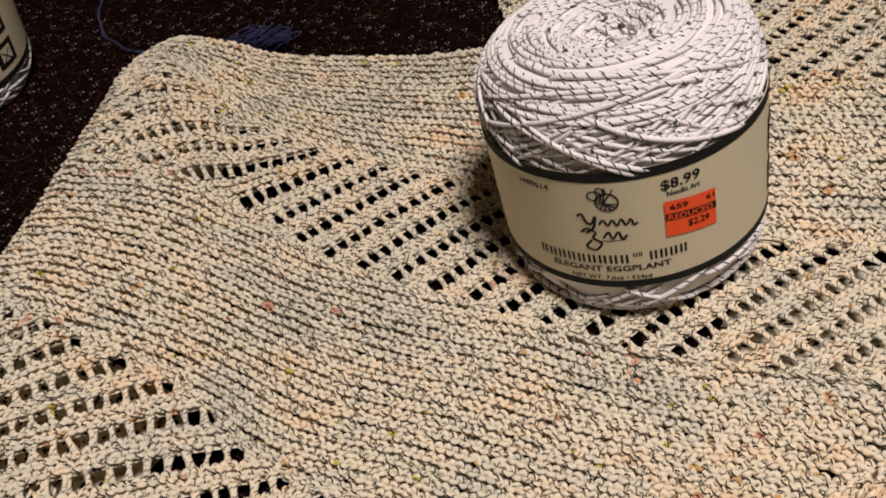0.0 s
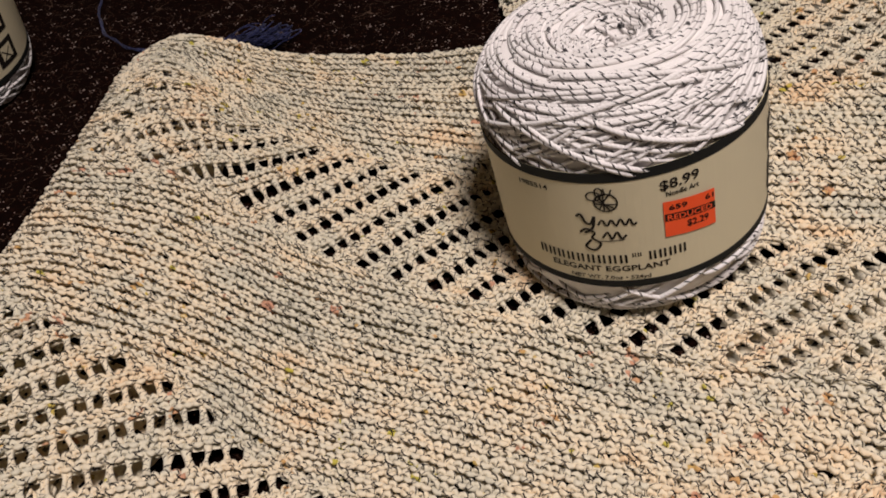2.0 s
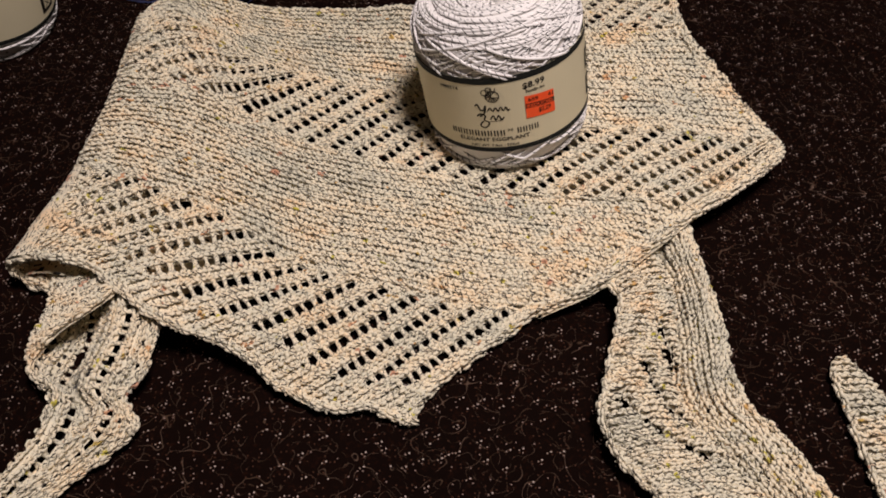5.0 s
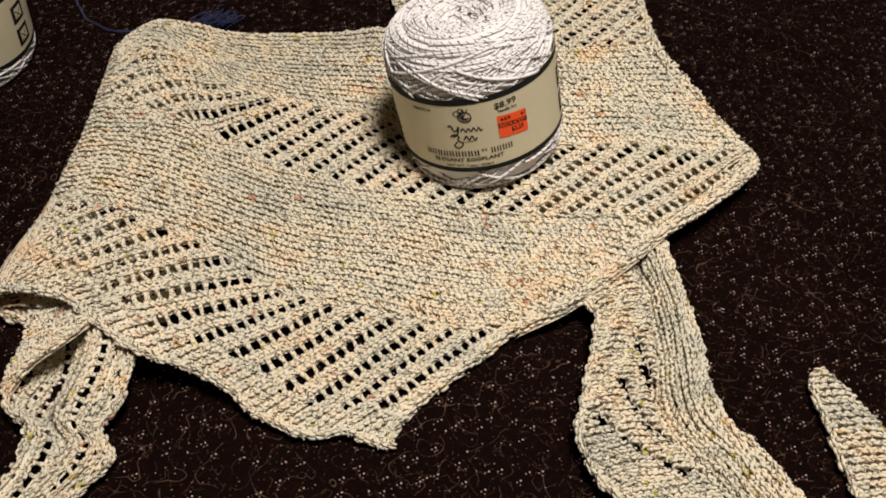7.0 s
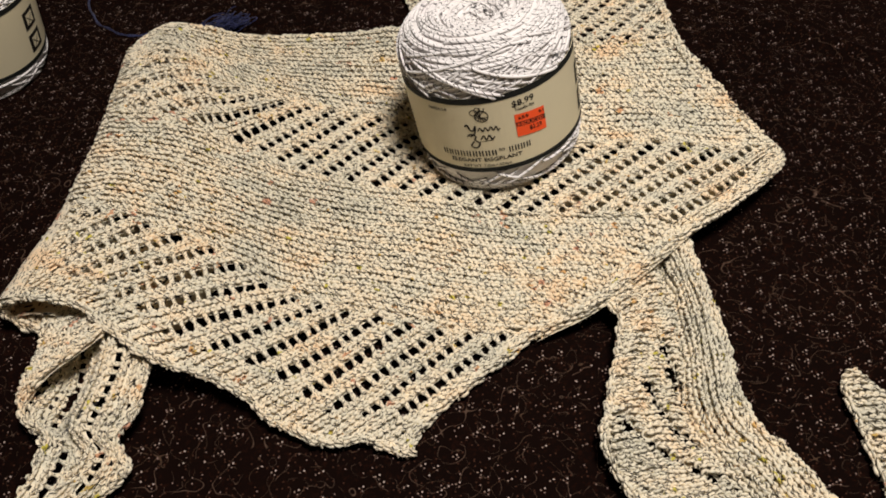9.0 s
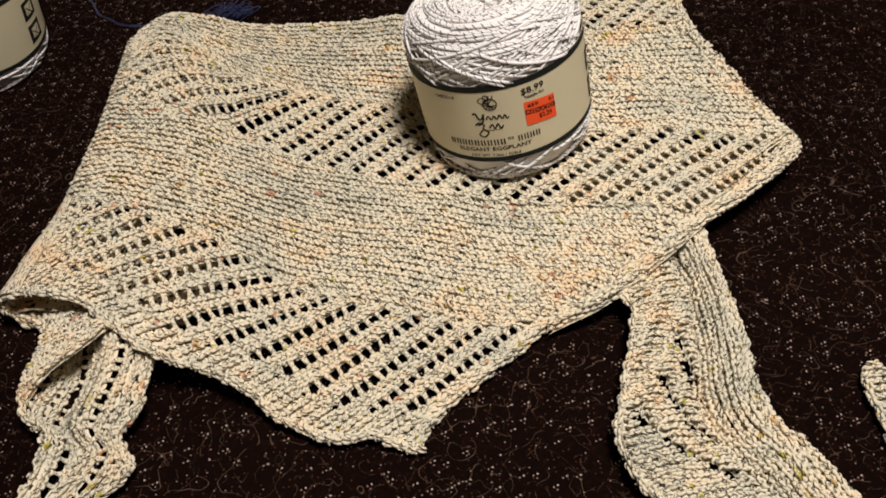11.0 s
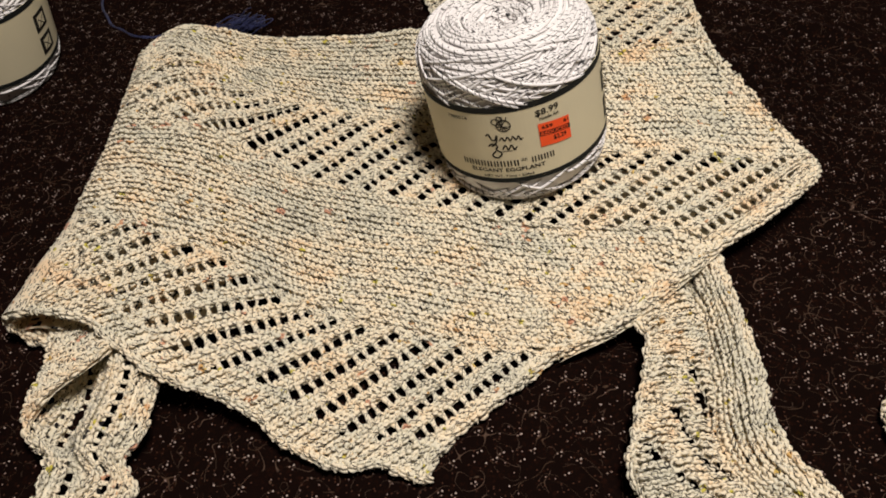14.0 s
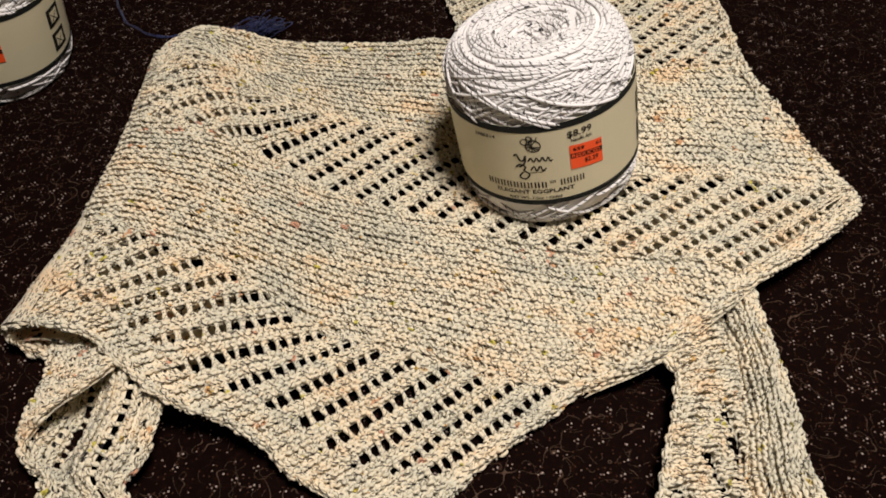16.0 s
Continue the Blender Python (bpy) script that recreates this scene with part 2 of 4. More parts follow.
# ---- setting ----
def sheet_height(x, y):
    """Soft unevenness and a few creases of the cloth."""
    z = -0.0015 + 0.0010 * np.sin(9 * x + 2 * y) * np.sin(7 * y - 3 * x)
    for cx, cy, ang, length, height in ((0.29, 0.235, -0.25, 0.07, 0.006), (0.27, 0.115, -0.5, 0.06, 0.006), (0.36, 0.42, -0.7, 0.12, 0.010), (-0.36, 0.20, 1.2, 0.1, 0.003), (0.42, 0.2, 1.3, 0.12, 0.006)):
        dx, dy = x - cx, y - cy
        a, b = dx * math.cos(ang) + dy * math.sin(ang), -dx * math.sin(ang) + dy * math.cos(ang)
        z = z + height * np.exp(-(a / length) ** 2 - (b / 0.008) ** 2)
    return z


def build_setting():
    near = np.linspace(-0.6, 0.6, 241)
    axis = np.r_[np.linspace(-1.7, -0.65, 12), near, np.linspace(0.65, 1.7, 12)]
    x, y = np.meshgrid(axis, axis + 0.3, indexing="ij")
    v = np.stack([x, y, sheet_height(x, y)], -1)
    n = len(axis)
    i, j = np.meshgrid(np.arange(n - 1), np.arange(n - 1), indexing="ij")
    f = np.stack([i * n + j, (i + 1) * n + j, (i + 1) * n + j + 1, i * n + j + 1], -1)
    buf = Buf()
    buf.add(v, f, np.zeros((f.size, 2)))
    tagged(new("ground", buf.mesh("ground", COTTON)), "dark brown cotton cloth printed with pale dots and vines", "cloth", kind="structure")
    for name, size, at, mat in (("wall_north", (3.8, 0.1, 2.6), (0, 2.15, 0.6), PLASTER), ("wall_south", (3.8, 0.1, 2.6), (0, -1.55, 0.6), PLASTER),
                                ("wall_east", (0.1, 3.6, 2.6), (1.85, 0.3, 0.6), PLASTER), ("wall_west", (0.1, 3.6, 2.6), (-1.85, 0.3, 0.6), PLASTER),
                                ("ceiling", (3.8, 3.8, 0.1), (0, 0.3, 1.95), PLASTER), ("floor", (3.8, 3.8, 0.1), (0, 0.3, -0.75), CARPET)):
        bm = bmesh.new()
        bmesh.ops.create_cube(bm, size=1.0, matrix=Matrix.Translation(at) @ Matrix.Diagonal((*size, 1)))
        ob = part(name, bm, mat, None)
        tagged(ob, "plain cream plaster" if mat is PLASTER else "plain dull floor", name.split("_")[0], kind="structure")


build_setting()

# ---- shawl ----
STITCH, RIDGE = 0.0040, 0.0060


def arc_template(flip):
    """One purl bump: a short arched piece of yarn, in stitch widths along, across and up."""
    t = np.linspace(0, np.pi, 7)
    s, r, n = 0.50 * np.cos(t), 0.50 * np.sin(t) - 0.12, 0.62 * np.sin(t) - 0.28
    line = np.stack([s, r * flip, n], 1)
    tan = unit(np.gradient(line, axis=0))
    side = unit(np.cross(tan, np.array([0, 0, 1.0])))
    up = np.cross(side, tan)
    ang = np.linspace(0, 2 * np.pi, 6, endpoint=False)
    rad = (0.14 + 0.125 * np.sin(t))[:, None, None]
    v = line[:, None] + rad * (np.cos(ang)[None, :, None] * side[:, None] + np.sin(ang)[None, :, None] * up[:, None])
    i, j = np.meshgrid(np.arange(6), np.arange(6), indexing="ij")
    j2 = (j + 1) % 6
    f = np.stack([i * 6 + j, i * 6 + j2, (i + 1) * 6 + j2, (i + 1) * 6 + j], -1).reshape(-1, 4)
    u, w = np.stack([i, i, i + 1, i + 1], -1).reshape(-1, 4) / 6, np.stack([j, j + 1, j + 1, j], -1).reshape(-1, 4) / 6
    return v.reshape(-1, 3), f, np.stack([u, w], -1)


ARCS = (arc_template(1), arc_template(-1))


def bumps(buf, c, es, er, en, width, depth, height):
    """Purl bumps at c: an upward and a downward arc each, with small irregularities."""
    k = len(c)
    if not k:
        return
    for which, (v, f, uv) in enumerate(ARCS):
        size = np.random.uniform(0.88, 1.14, (k, 1, 3))
        lean = np.random.uniform(-0.22, 0.22, (k, 1))
        wob = np.random.normal(0, 0.00018, (k, 3)) + en * np.random.normal(0, 0.00022, (k, 1))
        shift = 0.5 * which + 0.0
        loc = v[None] * size
        a = (loc[..., 0] + shift + lean * loc[..., 1]) * width[:, None]
        b = loc[..., 1] * depth[:, None]
        n = (loc[..., 2] + (0.14 if which else -0.08)) * height[:, None]
        verts = (c + wob)[:, None] + a[..., None] * es[:, None] + b[..., None] * er[:, None] + n[..., None] * en[:, None]
        faces = f[None] + (np.arange(k) * len(v))[:, None, None]
        uvs = np.broadcast_to(uv[None], (k, *uv.shape)) + np.random.rand(k, 1, 1, 1) * np.array([1.0, 0.0])
        buf.add(verts, faces, uvs)


def relief(p):
    """Low unevenness of the knitted cloth."""
    x, y = p[..., 0], p[..., 1]
    z = 0.0009 * np.sin(61 * x + 23 * y) * np.sin(47 * y - 19 * x) + 0.0005 * np.sin(140 * x - 60 * y + 1) * np.sin(120 * y + 50 * x)
    return p + np.stack([0 * z, 0 * z, z], -1)


class Patch:
    """A ruled piece of cloth between two curves; u along them, v across."""

    def __init__(self, a, b, swell=None, side=1):
        self.a, self.b, self.swell, self.side = a, b, swell, side

    def __call__(self, u, v):
        u, v = np.broadcast_arrays(np.asarray(u, float), np.asarray(v, float))
        w = np.clip(u, 0, 1) * (len(self.a) - 1)
        i = np.minimum(w.astype(int), len(self.a) - 2)
        k = (w - i)[..., None]
        pa, pb = self.a[i] * (1 - k) + self.a[i + 1] * k, self.b[i] * (1 - k) + self.b[i + 1] * k
        p = pa + (pb - pa) * v[..., None]
        if self.swell:
            p = p + np.stack([0 * u, 0 * u, self.swell(u, v)], -1)
        return relief(p)

    def axes(self, u, v, du, dv):
        """Place, direction along the row (du, dv), direction across it and upward normal."""
        c = self(u, v)
        es = unit(self(u + du, v + dv) - self(u - du, v - dv))
        gu, gv = self(u + 1e-3, v) - self(u - 1e-3, v), self(u, v + 1e-3) - self(u, v - 1e-3)
        en = unit(np.cross(gv, gu)) * self.side
        er = np.cross(en, es)
        return c, es, er, en


def even(patch, us, vs, step):
    """Spreads places evenly along the row us, vs; returns their u, v."""
    p = patch(us, vs)
    s = np.r_[0, np.cumsum(np.linalg.norm(np.diff(p, axis=0), axis=1))]
    n = int(s[-1] / step)
    if n < 1:
        return np.zeros(0), np.zeros(0)
    w = (np.arange(n) + 0.5 + np.random.uniform(-0.3, 0.3)) / n * s[-1]
    return np.interp(w, s, us), np.interp(w, s, vs)


class Crosswise(Patch):
    """A patch with its rows laid across it."""

    def __init__(self, patch):
        self.patch, self.side = patch, -patch.side

    def __call__(self, u, v):
        return self.patch(v, 0.035 + 0.93 * np.asarray(u, float))


def base_grid(buf, patch, nu, nv, drop, keep=None):
    u, v = np.meshgrid(np.linspace(0, 1, nu), np.linspace(0, 1, nv), indexing="ij")
    c, es, er, en = patch.axes(u, v, 1e-3, 0 * u)
    p = c - en * drop
    i, j = np.meshgrid(np.arange(nu - 1), np.arange(nv - 1), indexing="ij")
    f = np.stack([i * nv + j, i * nv + j + 1, (i + 1) * nv + j + 1, (i + 1) * nv + j], -1).reshape(-1, 4)
    if keep is not None:
        f = f[keep(p.reshape(-1, 3)[f].mean(1))]
    buf.add(p, f, np.random.rand(len(f), 1, 2) + np.zeros((1, 4, 2)))


def garter(buf, patch, rows, keep=None, step=STITCH, slope=None, lift=0.0):
    """Garter ridges along the patch; slope lets them run out at its borders."""
    line = np.linspace(0, 1, 300)
    fall = slope(line) if slope else 0 * line
    extra = int(np.ceil((fall.max() - fall.min()) * rows))
    for j in range(-extra, rows + extra):
        v = (j + 0.5) / rows + fall
        ok = (v > 0.01) & (v < 0.99)
        if ok.sum() < 3:
            continue
        u, v = line[ok], v[ok]
        uu, vv = even(patch, u, v, step)
        if not len(uu):
            continue
        c, es, er, en = patch.axes(uu, vv, 0.004, np.interp(uu, line, np.gradient(fall, line)) * 0.004)
        gap = np.linalg.norm(patch(uu, vv + 0.5 / rows) - patch(uu, vv - 0.5 / rows), axis=1)
        ok = (gap > 0.55 * RIDGE) | ((j % 2 == 0) & (gap > 0.25 * RIDGE)) | (j % 4 == 0)
        if keep is not None:
            ok &= keep(c)
        gap = np.where(gap < 0.55 * RIDGE, gap * 2, gap)
        k = ok.sum()
        c = c + er * np.random.normal(0, 0.00016, (len(c), 1)) + en * lift
        bumps(buf, c[ok], es[ok], er[ok], en[ok], np.full(k, step), STITCH * 1.15 * np.clip(gap[ok] / RIDGE, 0.55, 1.35), np.full(k, STITCH * 0.95))
    base_grid(buf, patch, 160, max(40, rows * 3), 0.0030, keep)


def eyelets(buf, patch, first, last, ub, ua, lo=0.0, hi=1.0, hole=0.0069, keep=None, spread=0.138):
    """Slanting lines of holes: puffy ribs of small ridges, joined across each line of holes by short strands."""
    a = np.linspace(lo, hi, 120)

    def line(f):
        b, s = ub(f), ua(f)
        u, v = s + (b - s) * a, 1 - a
        ok = (u >= 0) & (u <= 1)
        return u[ok], v[ok]

    def place(f, t):
        return ua(f) + (ub(f) - ua(f)) * t, 1 - t

    for i in range(first, last):
        for k, (f, puff) in enumerate(((0.5 - spread, 0.0006), (0.5 + spread, 0.0006))):
            u, v = line(i + f)
            if len(u) < 4:
                continue
            uu, vv = even(patch, u, v, STITCH * 0.92)
            if not len(uu):
                continue
            du, dv = (u[-1] - u[0]) * 0.02, (v[-1] - v[0]) * 0.02
            c, es, er, en = patch.axes(uu, vv, du, dv)
            pu, pv = place(i + f + 0.5, 1 - vv)
            gap = np.abs(((patch(np.clip(pu, 0, 1), pv) - c) * er).sum(1))
            if keep is not None:
                ok = keep(c)
                c, es, er, en, gap = c[ok], es[ok], er[ok], en[ok], gap[ok]
            n = len(c)
            bumps(buf, c + en * puff, es, er, en, np.full(n, STITCH * 0.92), np.clip(gap * 0.54, 0.0014, 0.0050), np.full(n, STITCH * 0.95))
        # backing of the rib
        t = np.linspace(lo, hi, 60)
        fs = 0.5 + np.array([-2.0, -1.0, 0.0, 1.0, 2.0]) * spread
        tt, ff = np.meshgrid(t, fs, indexing="ij")
        u, v = place(i + ff, tt)
        c, es, er, en = patch.axes(np.clip(u, 0, 1), v, 1e-3, 0 * u)
        p = c + en * (0.0011 * np.cos((ff - 0.5) / spread * np.pi / 4) - 0.0011)[..., None]
        q, r = np.meshgrid(np.arange(59), np.arange(4), indexing="ij")
        f = np.stack([q * 5 + r, q * 5 + r + 1, (q + 1) * 5 + r + 1, (q + 1) * 5 + r], -1).reshape(-1, 4)
        inside = ((u > 0) & (u < 1)).reshape(-1)[f].all(1)
        f = f[inside]
        if keep is not None:
            f = f[keep(p.reshape(-1, 3)[f].mean(1))]
        buf.add(p, f, np.random.rand(len(f), 1, 2) + np.zeros((1, 4, 2)))
    for i in range(first, last + 1):
        u, v = line(float(i))
        if len(u) < 4:
            continue
        uu, vv = even(patch, u, v, hole)
        if not len(uu):
            continue
        t = 1 - vv + np.random.normal(0, 0.004, len(vv))
        u0, v0 = place(float(i), t)
        inside = (u0 > 0.002) & (u0 < 0.998)
        if keep is not None:
            inside &= keep(patch(np.clip(u0, 0, 1), v0))
        u0, v0, t = u0[inside], v0[inside], t[inside]
        if not len(t):
            continue
        c, es, er, en = patch.axes(u0, v0, (u[-1] - u[0]) * 0.02, (v[-1] - v[0]) * 0.02)
        qu, qv = place(i + 0.5, t)
        ru, rv = place(i - 0.5, t)
        span = np.abs(((patch(np.clip(qu, 0, 1), qv) - patch(np.clip(ru, 0, 1), rv)) * er).sum(1))[:, None, None]
        x = np.linspace(-0.27, 0.27, 7)[None, :, None]
        for off in (-0.0004, 0.0004):
            wob = np.random.normal(0, 0.00025, (len(t), 1, 1)) + np.random.normal(0, 0.0004, (len(t), 1, 1)) * np.sin(x * 8)
            path = c[:, None] + er[:, None] * x * span + es[:, None] * (off + wob) + en[:, None] * (0.0003 - 0.0006 * np.abs(x))
            rad = np.random.uniform(0.00074, 0.00112, (len(t), 1)) * (1 + 1.3 * (np.abs(x[:, :, 0]) / 0.27) ** 3)
            tubes(buf, path, rad, 6)


def slanted(buf, patch, first, last, ub, ua, lo, hi, keep=None):
    """Plain ridges in the slant of the lace, with no holes."""
    t = np.linspace(lo, hi, 60)
    for i in range(first * 3, last * 3):
        f = i / 3 + 1 / 6
        u, v = ua(f) + (ub(f) - ua(f)) * t, 1 - t
        ok = (u >= 0) & (u <= 1)
        u, v = u[ok], v[ok]
        if len(u) < 4:
            continue
        uu, vv = even(patch, u, v, STITCH * 0.95)
        if not len(uu):
            continue
        c, es, er, en = patch.axes(uu, vv, (u[-1] - u[0]) * 0.03, (v[-1] - v[0]) * 0.03)
        pu = ua(f + 1 / 3) + (ub(f + 1 / 3) - ua(f + 1 / 3)) * (1 - vv)
        gap = np.abs(((patch(np.clip(pu, 0, 1), vv) - c) * er).sum(1))
        if keep is not None:
            good = keep(c)
            c, es, er, en, gap = c[good], es[good], er[good], en[good], gap[good]
        n = len(c)
        bumps(buf, c, es, er, en, np.full(n, STITCH * 0.95), np.clip(gap * 0.80, 0.0022, 0.0046), np.full(n, STITCH * 0.95))


def edging(buf, pts, inward=1, step=0.0046, drop=0.0016, width=0.0050):
    """A lumpy knitted selvedge along a curve."""
    line = relief(spline(pts, 400))
    s = np.r_[0, np.cumsum(np.linalg.norm(np.diff(line, axis=0), axis=1))]
    n = int(s[-1] / step)
    for lift, out in ((0.0, 0.0), (-drop, 0.0012)):
        w = (np.arange(n) + 0.5) / n * s[-1]
        c = np.stack([np.interp(w, s, line[:, k]) for k in range(3)], 1)
        c2 = np.stack([np.interp(w + 0.001, s, line[:, k]) for k in range(3)], 1)
        es = unit(c2 - c)
        er = unit(np.cross(np.array([0, 0, 1.0]), es))
        en = np.cross(es, er)
        c = c + er * (0.0009 * np.sin(w * 2 * np.pi / 0.013) + 0.0005 * np.sin(w * 2 * np.pi / 0.031))[:, None]
        k = np.full(n, step)
        bumps(buf, c + er * inward * (0.0026 - out) + en * lift, es, er, en, k * 1.0, k * 0.80, k * 0.95)


def border(points, bulge, recede=0.0, n=500):
    """A curve across the shawl that begins in the rolled fold at its side."""
    x, y, z = points[0]
    roll = [(x + 0.035, y - 0.004 + recede, 0.001), (x + 0.004, y + recede, 0.002), (x - bulge * 0.85, y + 0.002 + recede * 0.7, z * 0.25), (x - bulge, y + 0.002 + recede * 0.4, z * 0.55), (x - bulge * 0.55, y + 0.001, z * 0.88), (x, y, z)]
    return np.vstack([spline(roll, int(n * 0.08)), spline(points, n - int(n * 0.08) + 1)[1:]])


TOP = [(-0.235, 0.446, 0.022), (-0.218, 0.459, 0.030), (-0.198, 0.468, 0.030), (-0.169, 0.469, 0.022), (-0.138, 0.471, 0.012), (-0.095, 0.475, 0.006),
       (-0.045, 0.477, 0.006), (-0.010, 0.476, 0.007), (0.060, 0.440, 0.014), (0.128, 0.411, 0.026), (0.166, 0.395, 0.036), (0.200, 0.384, 0.044)]
LACE_TOP = [(-0.231, 0.434, 0.026), (-0.212, 0.448, 0.031), (-0.195, 0.438, 0.028), (-0.175, 0.424, 0.020), (-0.160, 0.413, 0.012), (-0.121, 0.394, 0.006),
            (-0.078, 0.377, 0.006), (-0.015, 0.356, 0.006), (0.060, 0.325, 0.010), (0.128, 0.300, 0.020), (0.166, 0.292, 0.026), (0.206, 0.279, 0.028), (0.243, 0.275, 0.027)]
LACE_LOW = [(-0.227, 0.355, 0.034), (-0.201, 0.352, 0.030), (-0.177, 0.351, 0.022), (-0.162, 0.349, 0.013), (-0.148, 0.340, 0.007), (-0.123, 0.325, 0.005),
            (-0.093, 0.305, 0.005), (-0.055, 0.289, 0.005), (0.018, 0.261, 0.006), (0.053, 0.247, 0.009), (0.101, 0.231, 0.018), (0.137, 0.222, 0.024), (0.165, 0.208, 0.026)]
HEM_TOP = [(-0.240, 0.260, 0.030), (-0.222, 0.258, 0.034), (-0.202, 0.250, 0.031), (-0.184, 0.244, 0.026), (-0.163, 0.237, 0.019), (-0.145, 0.229, 0.013),
           (-0.130, 0.220, 0.009), (-0.112, 0.204, 0.006), (-0.093, 0.192, 0.005), (-0.038, 0.172, 0.005), (0.001, 0.158, 0.005), (0.041, 0.152, 0.005), (0.053, 0.145, 0.006)]
HEM = [(-0.255, 0.185, 0.030), (-0.244, 0.182, 0.032), (-0.230, 0.179, 0.032), (-0.215, 0.172, 0.031), (-0.195, 0.154, 0.030), (-0.170, 0.135, 0.028), (-0.145, 0.128, 0.020),
       (-0.119, 0.115, 0.011), (-0.109, 0.105, 0.008), (-0.086, 0.090, 0.006), (-0.067, 0.084, 0.005), (-0.051, 0.085, 0.005), (-0.038, 0.079, 0.004), (-0.026, 0.075, 0.004)]
C0, C1, C2, C3, C4 = border(TOP, 0.006), border(LACE_TOP, 0.010), border(LACE_LOW, 0.013), border(HEM_TOP, 0.011), np.vstack([
    spline([(-0.190, 0.168, 0.002), (-0.225, 0.172, 0.002), (-0.249, 0.178, 0.003), (-0.263, 0.184, 0.004), (-0.273, 0.188, 0.010), (-0.273, 0.188, 0.019), (-0.266, 0.186, 0.027), HEM[0]], 40), spline(HEM, 461)[1:]])


def main_u(s):
    return 0.08 + 0.92 * s


def lines_of(pairs):
    """Where the n-th line of holes meets a border of the lace, from a few lines of it."""
    n, s = zip(*pairs)
    return lambda f: main_u(np.interp(f, n, s))


LACE_HIGH_ENDS = lines_of([(-12, -0.06), (-8, 0.075), (-7, 0.110), (-6, 0.140), (-5, 0.162), (-4, 0.186), (-3, 0.216), (0, 0.329), (5, 0.523), (11, 0.759), (14, 0.893), (17, 1.010), (19, 1.09)])
LACE_LOW_ENDS = lines_of([(-12, -0.90), (-7, -0.40), (-6, -0.26), (-5, -0.16), (-4, -0.050), (-3, 0.017), (-2, 0.067), (-1, 0.120), (0, 0.200), (1, 0.253), (5, 0.434), (11, 0.698), (14, 0.838), (17, 0.965), (19, 1.05)])
HEM_HIGH_ENDS = lines_of([(-11, -0.22), (-6, 0.085), (-5, 0.127), (-4, 0.181), (-3, 0.257), (-1, 0.388), (0, 0.468), (1, 0.535), (2, 0.592), (3, 0.646), (6, 0.832), (8, 0.955), (12, 1.20)])
HEM_LOW_ENDS = lines_of([(-11, -0.42), (-6, -0.13), (-5, -0.07), (-4, -0.006), (-3, 0.035), (-2, 0.087), (-1, 0.150), (0, 0.210), (1, 0.313), (2, 0.427), (3, 0.520), (6, 0.747), (8, 0.893), (12, 1.18)])


def shawl_part(name, fill, parent, label=""):
    buf = Buf()
    fill(buf)
    ob = child(name, buf.mesh(name, KNIT), parent, label)
    return tagged(ob, kind="stuff")


